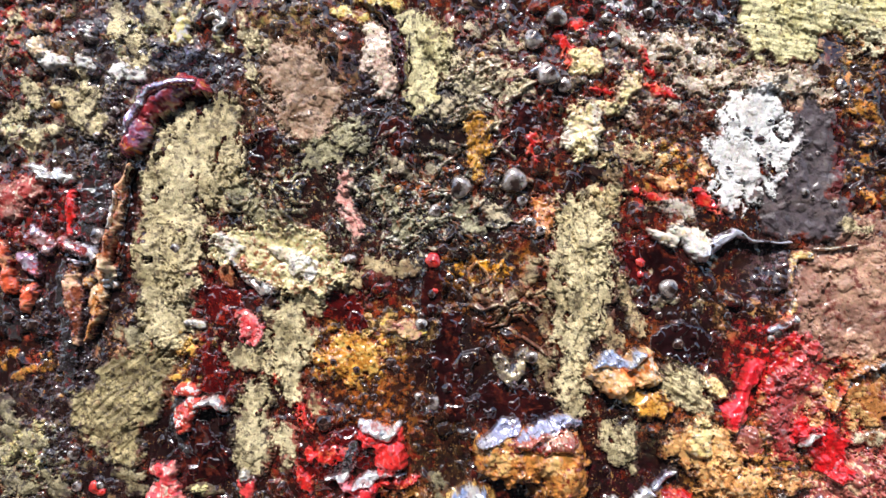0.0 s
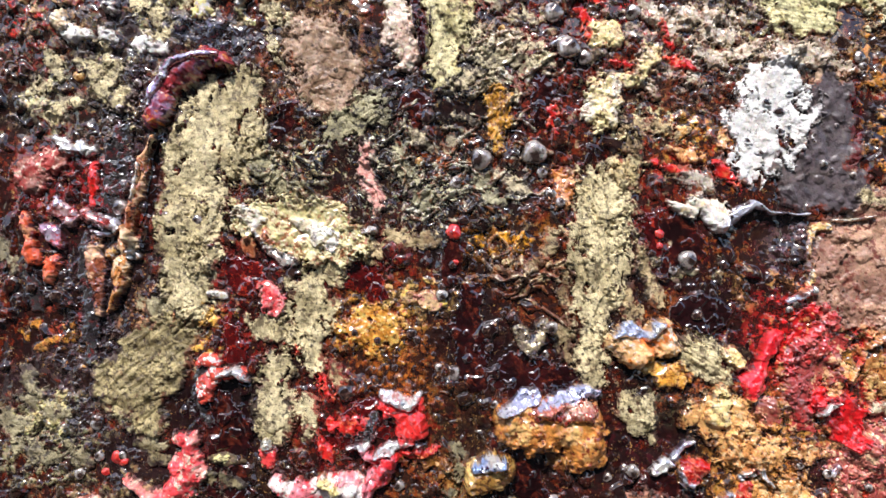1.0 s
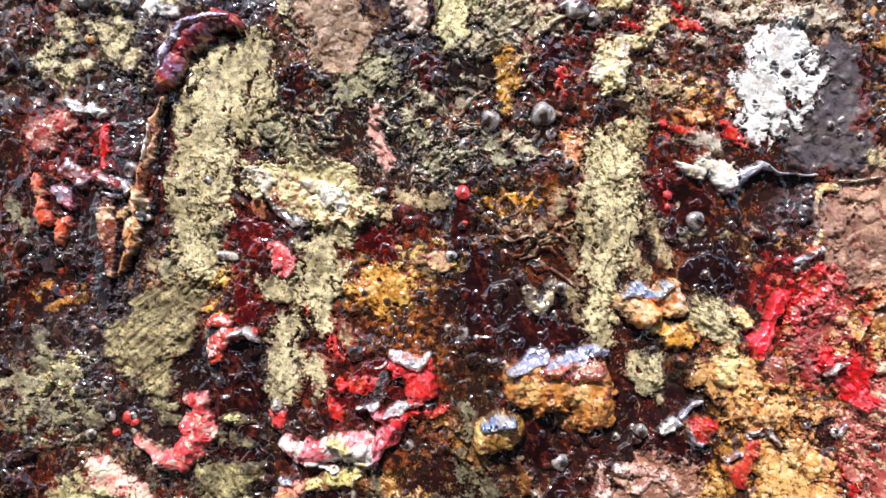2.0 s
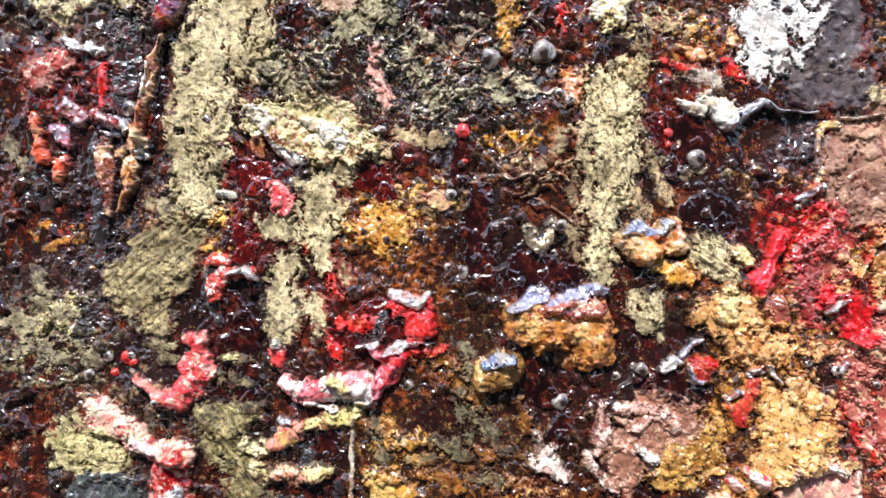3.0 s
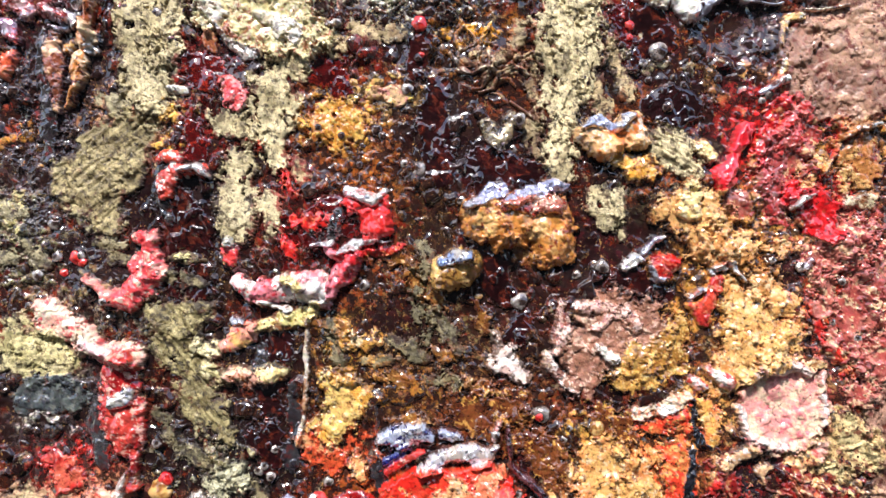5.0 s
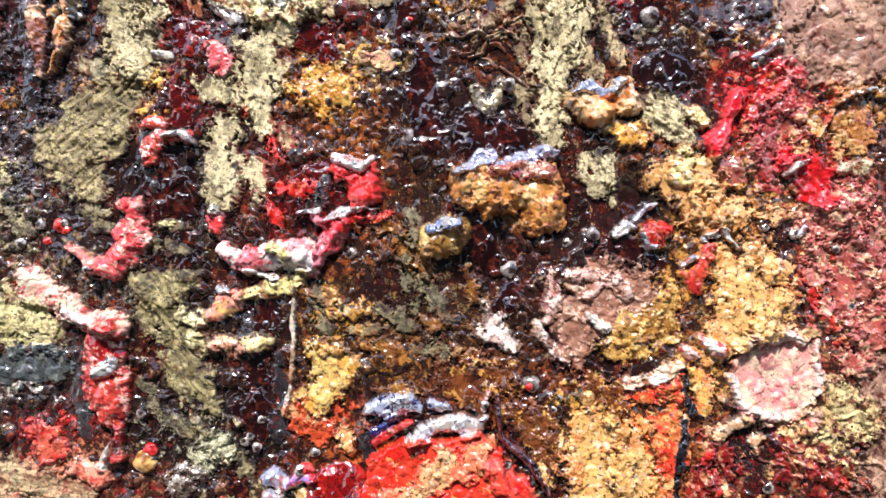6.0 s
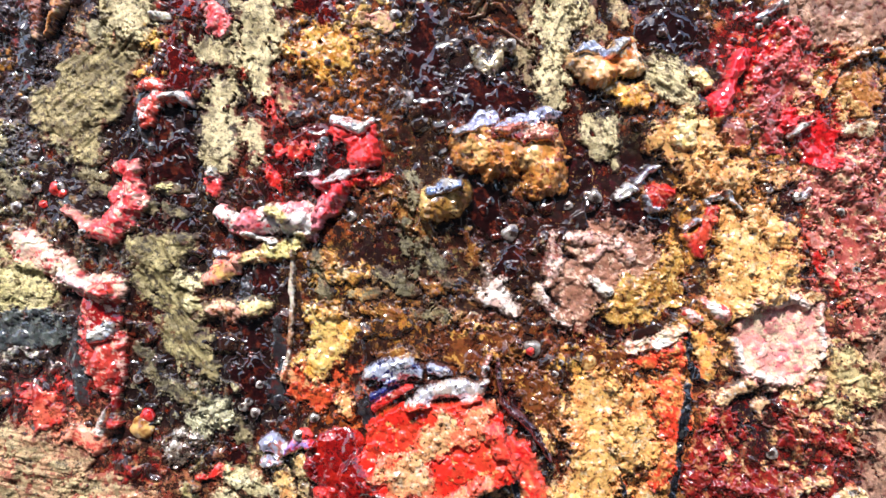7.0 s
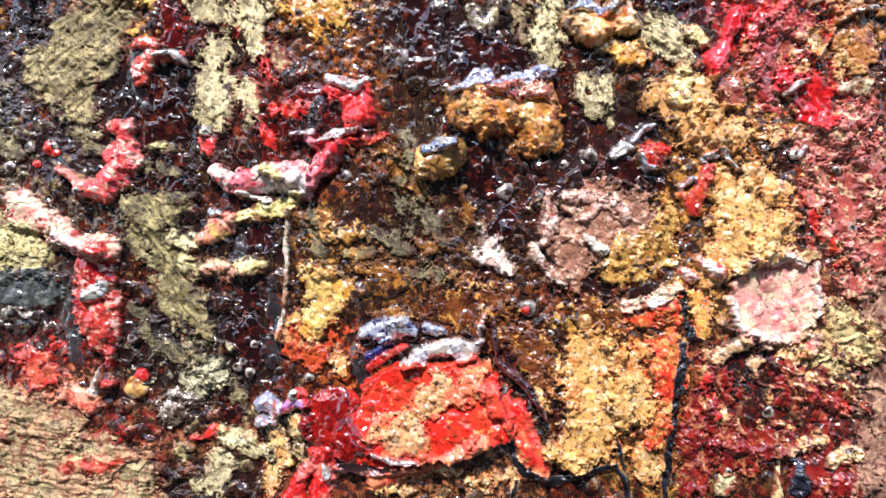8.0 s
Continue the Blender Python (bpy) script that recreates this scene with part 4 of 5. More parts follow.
blob("red_paint_scrap", "scarlet paint scrap on the lacquered board", [[(117, 340, 7), (119, 370, 9), (113, 410, 9)]], ((196, 32, 28), (160, 20, 22), (110, 20, 20)), LACQUER, 10, "round")
blob("red_paint_scrap", "red and white glazed paint scrap", [[(52, 420, 16), (78, 438, 14)], [(103, 430, 12), (144, 450, 10)]], ((150, 50, 46), (196, 160, 160), (190, 190, 214)), PEARL, 16, "round", ragged=0.53)
blob("violet_resin_lump", "violet-white resin lump on the lacquered board", [[(33, 458, 13), (46, 470, 17), (58, 487, 10)]], ((170, 130, 150), (210, 200, 220), (200, 60, 60)), PEARL, 20, "round")
blob("rust_paint_lump", "rust and orange paint lump", [[(42, 516, 16), (40, 551, 10)], [(11, 511, 14), (0, 430, 10)]], ((190, 80, 50), (220, 150, 110), (120, 40, 30)), LACQUER, 18, "round", ragged=0.88)
blob("white_paint_crumb", "white glazed paint crumb", [[(82, 101, 16), (103, 108, 12)]], (WHITE, (210, 204, 190), (120, 110, 100)), LACQUER, 14, "round", ragged=0.88)
blob("white_paint_crumb", "white glazed paint crumb", [[(138, 109, 14), (159, 119, 8)], [(143, 58, 12), (154, 64, 10)]], (WHITE, (200, 196, 190), (120, 110, 100)), LACQUER, 12, "round", ragged=0.88)
blob("cream_paint_crumb", "cream paint crumb on the lacquered board", [[(56, 76, 15), (61, 96, 10)]], ((220, 196, 160), (190, 160, 130), WHITE), LACQUER, 14, "round", ragged=0.72)
blob("cream_paint_crumb", "yellow-cream paint crumb on the lacquered board", [[(315, 38, 16), (322, 63, 16)]], ((214, 200, 140), (190, 176, 110), WHITE), LACQUER, 12, "round", ragged=0.88)
blob("white_paint_crumb", "silvery wrinkled paint crumb", [[(210, 122, 18), (241, 133, 10)]], ((190, 188, 184), (130, 126, 120), WHITE), LACQUER, 11, "round", ragged=0.95)
blob("resin_arch", "silvery arched resin bubble", [[(366, 28, 5), (383, 20, 7), (398, 40, 7), (383, 53, 9)]], ((150, 146, 140), (200, 196, 190), (90, 80, 70)), PEARL, 16, "round", ragged=0.24)
blob("red_paint_scribble", "red and pink wrinkled paint dab", [[(424, 560, 15), (440, 580, 20), (452, 605, 12)]], ((214, 84, 86), (232, 150, 146), (170, 34, 40)), LACQUER, 12, "round", ragged=0.72, tone_size=9)
blob("white_paint_crumb", "white glazed paint crumb on rust", [[(333, 573, 9), (354, 575, 12)]], (WHITE, (220, 216, 206), (160, 150, 130)), LACQUER, 14, "round", ragged=0.56)
blob("red_resin_lump", "coral red and white glazed lump", [[(320, 691, 16), (339, 691, 14)], [(328, 731, 14), (323, 756, 12)], [(339, 716, 14), (389, 719, 14)]], ((190, 70, 56), (120, 40, 36), WHITE), RESIN, 20, "round", ragged=0.38)
# middle
blob("gold_crumb_patch", "crumbly golden-ochre paint patch", [[(606, 625, 30), (641, 639, 30), (626, 669, 20)]], ((198, 152, 76), (176, 116, 44), (226, 190, 110)), CRUMB, 9, cell=13, holes=0.5, ragged=0.95)
blob("gold_crumb_patch", "pink and yellow paint crumbs", [[(691, 581, 16), (736, 589, 20)]], ((206, 170, 130), (214, 180, 80), (190, 130, 120)), CRUMB, 10, cell=12, holes=0.3)
blob("bronze_resin_knot", "dark resin knot with cream streaks", [[(884, 638, 16), (904, 668, 16), (919, 648, 12)], [(924, 628, 16), (939, 638, 10)]], ((120, 104, 90), (190, 174, 140), (40, 26, 26)), PEARL, 22, "round", ragged=0.43, tone_size=14)
red_lump = blob("red_resin_lump", "bright red resin lump with a painted white highlight on top", [[(656, 774, 20), (691, 783, 26), (693, 810, 24)]], ((214, 46, 44), (206, 96, 82), (226, 70, 62)), RESIN, 34, "round", ragged=0.19, mix=(-0.35, -0.3))
# sun and sky highlight of the red lump, modelled as a pale band
blob("rim", "white and blue highlight painted along the lump's top", [[(641, 751, 8), (666, 755, 10), (691, 766, 9), (709, 750, 6)]], ((214, 212, 220), WHITE, (180, 130, 130)), PEARL, 12, "round", ragged=0.43, parent=red_lump)
ochre_lump = blob("ochre_crumb_lump", "large lump of crumbly ochre paint", [[(868, 795, 34), (919, 800, 50), (978, 800, 50), (996, 836, 44)]], ((172, 112, 54), (208, 164, 104), (116, 44, 22)), LACQUER, 46, "round", cell=13, ragged=0.56)
# the lump's blue-white sky reflection, put into the tint of a raised band
blob("lip", "sky shine painted bluish violet along the ochre lump's top", [[(852, 780, 7), (872, 766, 10), (888, 752, 13), (908, 750, 12)], [(924, 770, 11), (956, 757, 16), (1000, 746, 15), (1022, 746, 8)]], ((178, 180, 212), (226, 222, 230), (190, 120, 110)), PEARL, 16, "round", ragged=0.24, mix=(0, -0.3), parent=ochre_lump)
blob("glaze_band", "rose-red glaze band on the ochre lump", [[(914, 781, 14), (958, 781, 18), (1003, 768, 16)]], ((176, 100, 84), (150, 54, 44), (206, 170, 150)), PEARL, 6, "round", ragged=0.72, parent=ochre_lump)
blob("gold_crumb_patch", "golden-ochre paint crumbs on the lacquered board", [[(1115, 701, 22), (1150, 708, 26), (1135, 731, 16)]], ((186, 130, 50), (206, 166, 96), (120, 66, 26)), CRUMB, 12, cell=12, ragged=0.88, holes=0.2)
knob = blob("cream_resin_dome", "glossy cream and amber resin knob", [[(1071, 657, 30), (1096, 667, 28)], [(1135, 665, 22), (1125, 637, 20)]], ((200, 156, 106), (182, 104, 50), (226, 210, 190)), RESIN, 40, "round", ragged=0.19)
# sky reflections on the knob's two tops, put in as pale pieces
blob("cap", "blue-white sky highlight painted on the resin", [[(1052, 645, 8), (1076, 633, 13), (1098, 642, 8)]], ((176, 186, 214), WHITE, (120, 120, 140)), PEARL, 14, "round", ragged=0.2, parent=knob)
blob("cap", "blue-white sky highlight painted on the resin", [[(1108, 647, 7), (1125, 625, 10)]], ((176, 186, 214), WHITE, (120, 120, 140)), PEARL, 14, "round", ragged=0.3, parent=knob)
blob("red_resin_drip", "glossy red resin drip with pink shine", [[(1330, 646, 16.1), (1318, 675, 11.5), (1308, 700, 16.1), (1291, 729, 25.3)]], ((206, 34, 44), (224, 90, 96), (170, 16, 24)), RESIN, 26, "round", ragged=0.19)
blob("red_paint_film", "scarlet paint film on the lacquered board", [[(1388, 616, 30), (1378, 660, 24)]], ((176, 26, 26), (130, 26, 28), (180, 110, 70)), LACQUER, 5, ragged=0.95, holes=0.3)
red_film = blob("red_paint_film", "scarlet paint film around a white glaze", [[(1416, 763, 26), (1445, 782, 32), (1464, 821, 24)]], ((190, 26, 30), (150, 30, 30), (120, 20, 22)), LACQUER, 8, ragged=0.88, holes=0.15)
blob("glaze_stroke", "short white glaze stroke", [[(1405, 782, 5), (1421, 767, 7), (1436, 761, 5)]], (WHITE, (226, 216, 216), (214, 180, 180)), PEARL, 14, "round", ragged=0.34, parent=red_film)
blob("glazed_edge", "white glazed paint edge", [[(1489, 663, 4), (1513, 647, 6), (1556, 637, 6)]], ((224, 222, 224), WHITE, (190, 170, 150)), PEARL, 14, "round", ragged=0.19)
blob("thin_paint_rib", "thin tan paint rib", [[(1489, 663, 3), (1474, 694, 3), (1455, 723, 3)]], ((206, 160, 110), (190, 120, 80), WHITE), LACQUER, 9, "round", ragged=0.32)
blob("rust_crumb_patch", "rust and cream paint crumbs", [[(1513, 684, 40), (1522, 713, 40)]], ((160, 104, 58), (190, 150, 96), (110, 50, 30)), CRUMB, 10, cell=15, ragged=0.95, holes=0.2)
blob("cream_paint_bar", "cream and grey paint bar", [[(1493, 772, 14), (1541, 770, 15)]], ((176, 160, 130), (214, 200, 176), (120, 90, 70)), CRUMB, 12, "round", ragged=0.88)
blob("ochre_crumb_patch", "broad yellow-ochre paint crumbs", [[(1189, 794, 28), (1242, 779, 36), (1266, 823, 42), (1252, 764, 20)], [(1281, 842, 36), (1329, 852, 26)]], ((214, 162, 102), (190, 130, 76), (232, 200, 150)), CRUMB, 16, cell=19, ragged=0.95, holes=0.15)
blob("cream_paint_lump", "cream paint knob on the lacquered board", [[(1237, 749, 14), (1232, 779, 18)], [(1257, 676, 16), (1267, 690, 14)]], ((226, 200, 140), (196, 170, 110), (236, 220, 180)), CRUMB, 14, "round", ragged=0.56)
blob("ochre_crumb_patch", "orange-brown paint crumbs on the lacquered board", [[(959, 371, 26), (963, 405, 20)]], ((170, 106, 56), (190, 140, 96), (120, 50, 30)), CRUMB, 12, cell=12, ragged=0.95)
blob("grey_paint_chip", "grey-pink folded paint chip", [[(1174, 371, 22), (1209, 376, 20), (1228, 401, 6)]], ((146, 128, 116), (170, 160, 148), (90, 70, 66)), CRUMB, 9, ragged=0.88)
blob("olive_paint_chip", "olive paint chip with a lifted edge", [[(1062, 351, 18), (1082, 371, 20)]], ((180, 160, 116), (200, 170, 130), (130, 110, 70)), GOLD, 8, ragged=0.56)
blob("dark_resin_pool", "dark smooth resin hollow", [[(1184, 607, 30), (1223, 612, 28)]], ((38, 14, 16), (52, 22, 22), (24, 12, 14)), RESIN, 6, ragged=0.34, lump=0.4)

# ---- raised paint, lower half ----
blob("red_paint_hook", "hook-shaped coral red paint curl with cream rim", [[(288, 838, 18), (296, 868, 27), (290, 903, 30), (265, 930, 26), (225, 934, 21), (191, 912, 12.6)]], ((222, 70, 74), (236, 150, 140), (240, 210, 190)), LACQUER, 30, "round", ragged=0.56, tone_size=26)
red_dab = blob("red_paint_dab", "small red paint dab with olive rim", [[(439, 861, 15)], ], ((220, 70, 70), (200, 50, 54), (214, 190, 140)), LACQUER, 12, "round", ragged=0.72)
# pale tint stands in for the highlight over the dab
blob("cap", "pale highlight painted above the red dab", [[(437, 836, 11)]], ((170, 164, 150), WHITE, (110, 100, 80)), PEARL, 12, "round", ragged=0.34, parent=red_dab)
gold("thin leaf-shaped olive paint sliver", [[(328, 868, 4), (359, 869, 10), (392, 873, 3)]], 0, height=6, holes=0, ragged=0.40, tones=((196, 186, 130), (160, 150, 96), DARK_OLIVE))
pink_curl = blob("pink_paint_curl", "long pink and white paint curl", [[(452, 905, 14.9), (477, 926, 17.2), (516, 929, 19.5), (559, 916, 27.6), (593, 922, 27.6)]], ((232, 130, 140), (240, 226, 222), (214, 60, 70)), LACQUER, 30, "round", ragged=0.56, tone_size=40)
blob("curl_end", "white glazed paint curl end", [[(569, 929, 16), (593, 922, 22)], [(487, 945, 5), (535, 953, 7)]], ((244, 240, 238), (240, 224, 220), (236, 200, 200)), LACQUER, 12, "round", ragged=0.56, parent=pink_curl)
petal = blob("red_petal", "glossy red resin petal with violet edge", [[(607, 851, 12), (631, 868, 16), (652, 868, 20), (633, 894, 22), (616, 919, 15), (607, 940, 6)]], ((206, 40, 48), (200, 120, 130), (170, 80, 90)), RESIN, 28, "round", ragged=0.19)
blob("glaze_spike", "white glaze spike with a thin tip", [[(631, 853, 8), (652, 844, 11), (679, 840, 6), (719, 835, 1.5)], [(578, 846, 4), (612, 840, 6)]], ((244, 240, 240), (226, 224, 236), (214, 180, 180)), PEARL, 16, "round", ragged=0.16, parent=petal)
blob("cream_paint_tongue", "yellow-cream paint tongue on the lacquered board", [[(487, 991, 11), (526, 980, 17), (569, 964, 20), (583, 953, 18)], [(540, 905, 14), (554, 915, 12)]], ((206, 194, 130), (226, 206, 150), (150, 130, 70)), CRUMB, 16, "round", ragged=0.64)
pale_ridge = blob("pale_paint_ridge", "pale pink and white paint ridge", [[(108, 967, 26), (152, 996, 22), (196, 1025, 22), (245, 1035, 20), (279, 1044, 15)]], ((200, 152, 136), (212, 194, 172), (190, 84, 84)), LACQUER, 20, "round", ragged=0.72, tone_size=30)
blob("white_stroke", "white paint stroke on the lacquered board", [[(182, 1020, 11), (225, 1038, 9), (269, 1049, 5)]], ((230, 196, 196), (240, 230, 228), (214, 110, 120)), LACQUER, 9, "round", ragged=0.56, parent=pale_ridge)
gold("cream-olive paint field, pitted", [[(59, 1030, 50), (108, 1040, 45), (147, 1049, 34), (98, 1073, 24)]], None, height=9, tones=((176, 164, 122), (152, 142, 98), (112, 98, 68)), holes=0.3)
crust("slate_paint_plate", "dark blue-grey smooth paint hollow", "paint patch", [[(89, 1107, 36), (147, 1102, 34)]], ((74, 78, 78), (58, 62, 66), (100, 104, 100)), LACQUER, 4, lump=0.5)
gold("brushed olive paint smear, dark and dry", [[(313, 977, 34), (361, 972, 30), (400, 962, 14)], [(332, 1020, 34), (371, 1068, 36), (400, 1135, 36), (429, 1183, 20)]], 55, height=6, tones=((146, 134, 94), (112, 100, 66), (70, 60, 44)), holes=0.4)
gold("pale olive paint blade", [[(381, 1025, 16), (415, 1029, 16)], [(395, 1058, 14), (420, 1082, 16), (468, 1077, 12)]], 20, height=9, tones=((196, 186, 146), (170, 158, 112), (120, 108, 70)), holes=0.2)
drop = blob("orange_paint_drop", "orange and pink paint drop", [[(431, 1015, 17.2), (453, 1005, 24.1), (473, 999, 16.1)]], ((226, 150, 130), (224, 180, 110), (206, 60, 50)), LACQUER, 18, "round", ragged=0.48)
# highlight on the drop, given as a pale raised piece
blob("cap", "pale highlight painted over the orange drop", [[(444, 977, 10), (463, 980, 6)]], ((190, 190, 200), WHITE, (110, 110, 120)), PEARL, 14, "round", ragged=0.34, parent=drop)
blob("cream_paint_flake", "cream and pink paint flake", [[(434, 1068, 16), (458, 1077, 18), (506, 1087, 12)]], ((214, 190, 146), (214, 160, 140), (150, 90, 60)), CRUMB, 12, "round", ragged=0.88)
blob("cream_paint_flake", "cream paint flake, thumb-shaped", [[(505, 1070, 18), (521, 1058, 14)]], ((214, 200, 150), (190, 170, 116), (150, 130, 90)), CRUMB, 14, "round", ragged=0.56)
red_mass = blob("red_paint_mass", "wet red paint mass with a painted blue-white highlight", [[(250, 1072, 34), (250, 1116, 38), (246, 1155, 36), (258, 1190, 24)], [(274, 1213, 14), (269, 1261, 11)]], ((176, 58, 50), (140, 24, 26), (212, 158, 142)), RESIN, 26, "round", ragged=0.48)
# blue-white sky shine on the wet red, coloured in
blob("cap", "blue-white shine painted on the red mass", [[(235, 1116, 10), (259, 1107, 14)]], ((176, 184, 206), WHITE, (90, 90, 110)), PEARL, 12, "round", ragged=0.57, parent=red_mass)
blob("white_paint_tooth", "white tooth-shaped paint drip", [[(264, 1237, 4), (255, 1259, 10), (243, 1280, 12)]], ((232, 222, 214), WHITE, (214, 180, 170)), PEARL, 18, "round", ragged=0.24)
blob("rose_paint_lump", "smooth rose paint lump", [[(191, 1295, 18), (230, 1304, 22)]], ((200, 130, 106), (214, 170, 146), (170, 70, 60)), LACQUER, 16, "round", ragged=0.48)
gold("broad tan and olive brushed paint field", [[(49, 1320, 50), (137, 1324, 44), (206, 1348, 30)], [(69, 1417, 90), (157, 1416, 80), (245, 1425, 62), (313, 1434, 40)], [(176, 1512, 90), (313, 1511, 60)]], 8,
     height=7, tones=((156, 138, 104), (164, 128, 98), (134, 72, 56)), holes=0.4, tone_size=50)
blob("red_paint_smear", "rubbed red paint smear", [[(196, 1416, 16), (235, 1415, 14), (303, 1400, 10)]], ((176, 60, 46), (150, 40, 34), (190, 130, 100)), MATT, 4, ragged=0.95, holes=0.4)
blob("red_paint_smear", "rubbed red paint smear", [[(123, 1223, 22), (157, 1252, 24), (137, 1271, 18)]], ((170, 46, 40), (190, 90, 70), (120, 24, 24)), LACQUER, 6, ragged=0.95, holes=0.3)
gold("torn grey-olive paint scrap", [[(410, 1269, 26), (449, 1250, 24), (463, 1231, 10)]], None, height=12, tones=((160, 156, 130), (190, 184, 150), (96, 90, 76)), holes=0.35)
gold("torn cream-olive paint scrap", [[(468, 1365, 22), (507, 1370, 22), (536, 1384, 14)]], None, height=12, tones=((186, 172, 130), (214, 206, 170), (110, 100, 80)), holes=0.35)
gold("dull olive paint scrap", [[(449, 1404, 26), (439, 1442, 30)]], None, height=8, holes=0.6)
blob("glazed_resin_lump", "blue-white and rose glazed resin lump", [[(521, 1302, 13), (538, 1295, 18), (556, 1310, 15)], [(528, 1330, 13), (547, 1335, 11)]], ((176, 178, 206), (226, 222, 230), (196, 120, 112)), PEARL, 26, "round", ragged=0.35)
blob("red_glaze_fold", "red glazed fold with a violet edge", [[(564, 1311, 9), (583, 1293, 13), (602, 1299, 10)]], ((200, 40, 44), (150, 120, 180), (214, 130, 130)), RESIN, 20, "round", ragged=0.3)
blob("grey_resin_clump", "grey glazed resin clump", [[(371, 1279, 14), (400, 1298, 22), (381, 1327, 24)]], ((130, 112, 100), (170, 160, 150), (80, 50, 46)), PEARL, 14, "round", ragged=0.95, holes=0.2)
# lower middle
blob("yellow_crumb_patch", "yellow-ochre crumbly paint patch", [[(617, 1082, 24), (636, 1125, 36), (612, 1163, 30), (665, 1115, 22)]], ((216, 178, 104), (196, 140, 60), (238, 214, 150)), CRUMB, 12, cell=15, ragged=0.95, holes=0.2)
blob("yellow_crumb_patch", "ochre paint crumbs on the lacquered board", [[(641, 1010, 18), (679, 1015, 16)], [(622, 1072, 16), (660, 1077, 12)]], ((200, 150, 76), (170, 120, 60), (214, 190, 150)), CRUMB, 9, cell=12, ragged=0.95, holes=0.4)
blob("paint_slab_edge", "thin pale vertical edge of a paint slab", [[(572, 972, 4), (569, 1029, 5), (572, 1096, 5), (564, 1154, 5), (555, 1192, 6)]], ((176, 164, 150), (150, 110, 80), WHITE), LACQUER, 12, "round", ragged=0.72)
blob("red_crumb_patch", "red-orange paint crumbs on the lacquered board", [[(564, 1182, 18), (584, 1211, 20), (622, 1230, 20)]], ((186, 70, 40), (214, 160, 110), (130, 30, 20)), CRUMB, 10, cell=12, ragged=0.95, holes=0.2)
blob("white_paint_lace", "lacy white paint film with holes", [[(918, 1043, 26), (937, 1067, 20), (946, 1081, 10)], [(989, 1038, 12), (1003, 1066, 10), (1026, 1090, 18)], [(898, 1000, 10), (908, 1029, 10)]], ((232, 214, 206), (214, 180, 170), (244, 236, 230)), MATT, 9, ragged=0.95, holes=0.35)
plate = blob("rose_brown_plate", "round rose-brown paint plate", [[(1097, 981, 62), (1135, 1000, 70)], [(1040, 1019, 40), (1050, 1066, 36)]], ((136, 92, 74), (156, 112, 94), (184, 152, 134)), MATT, 5, "dish", ragged=0.72, holes=0.1)
blob("wrinkled_rim", "pinkish grey wrinkled paint lace", [[(1007, 953, 12), (1017, 1000, 16), (1003, 1028, 8)], [(1040, 953, 10), (1087, 948, 14), (1120, 962, 14), (1144, 986, 10)], [(1078, 986, 12), (1097, 967, 10)]], ((190, 152, 140), (214, 186, 176), (140, 90, 84)), CRUMB, 10, "round", ragged=0.95, holes=0.2, parent=plate)
blob("crumb_filling", "golden paint crumbs filling a round plate", [[(1153, 1052, 44), (1196, 1028, 44), (1210, 1000, 30), (1125, 1076, 30)]], ((176, 134, 70), (146, 102, 46), (206, 172, 110)), CRUMB, 9, cell=14, ragged=0.88, holes=0.15, parent=plate)
blob("white_paint_fleck", "white paint fleck on the lacquered board", [[(1083, 1024, 9), (1102, 1038, 10)]], ((244, 238, 228), WHITE, (220, 200, 170)), LACQUER, 12, "round", ragged=0.72)
crest = blob("blue_glaze_crest", "wrinkled blue-white glaze crest", [[(699, 1182, 14), (723, 1177, 22), (766, 1170, 18), (794, 1181, 8)], [(813, 1176, 10), (842, 1181, 8)]], ((176, 182, 206), (226, 224, 232), (60, 60, 110)), PEARL, 24, "round", ragged=0.57, tone_size=18)
blob("blue_streak", "deep blue paint streak", [[(713, 1220, 12), (746, 1196, 9)]], ((34, 34, 96), (50, 44, 90), (90, 90, 130)), RESIN, 8, "round", parent=crest)
blob("red_paint_rib", "red paint rib under the crest", [[(713, 1239, 8), (742, 1220, 9), (775, 1205, 8)]], ((196, 40, 38), (176, 60, 54), (214, 160, 150)), LACQUER, 12, "round", ragged=0.56)
blob("white_glaze_crest", "wrinkled white glaze crest", [[(775, 1234, 7), (813, 1212, 17), (842, 1211, 16), (880, 1211, 16), (894, 1200, 10)]], ((214, 210, 216), (232, 214, 204), (130, 130, 150)), PEARL, 22, "round", ragged=0.53, tone_size=16)
dome_red = blob("red_paint_dome", "broad scarlet paint dome mottled with peach crumbs", [[(756, 1301, 56), (813, 1286, 58), (880, 1285, 52), (909, 1323, 48)], [(699, 1354, 44), (775, 1353, 46), (871, 1343, 46)]], ((212, 40, 30), (206, 60, 40), (230, 160, 100)), LACQUER, 34, "slab", ragged=0.48, mix=(0, -0.25))
blob("dark_red_resin", "dark red glossy resin pool", [[(646, 1321, 46), (661, 1359, 46)]], ((120, 14, 14), (150, 26, 18), (80, 10, 12)), RESIN, 18, "round", ragged=0.24)
blob("crumb_layer", "peach and orange paint crumbs on the red dome", [[(842, 1276, 34), (804, 1305, 26), (747, 1353, 34), (794, 1362, 24)], [(880, 1266, 22), (899, 1238, 16)]], ((236, 176, 124), (226, 116, 84), (240, 206, 170)), CRUMB, 6, cell=14, ragged=0.95, holes=0.5, parent=dome_red)
blob("orange_paint_tongue", "orange-red paint tongue with dark outline", [[(913, 1271, 20), (947, 1314, 22), (975, 1361, 24), (994, 1403, 22)]], ((222, 70, 54), (230, 140, 96), (190, 30, 28)), LACQUER, 18, "round", ragged=0.48)
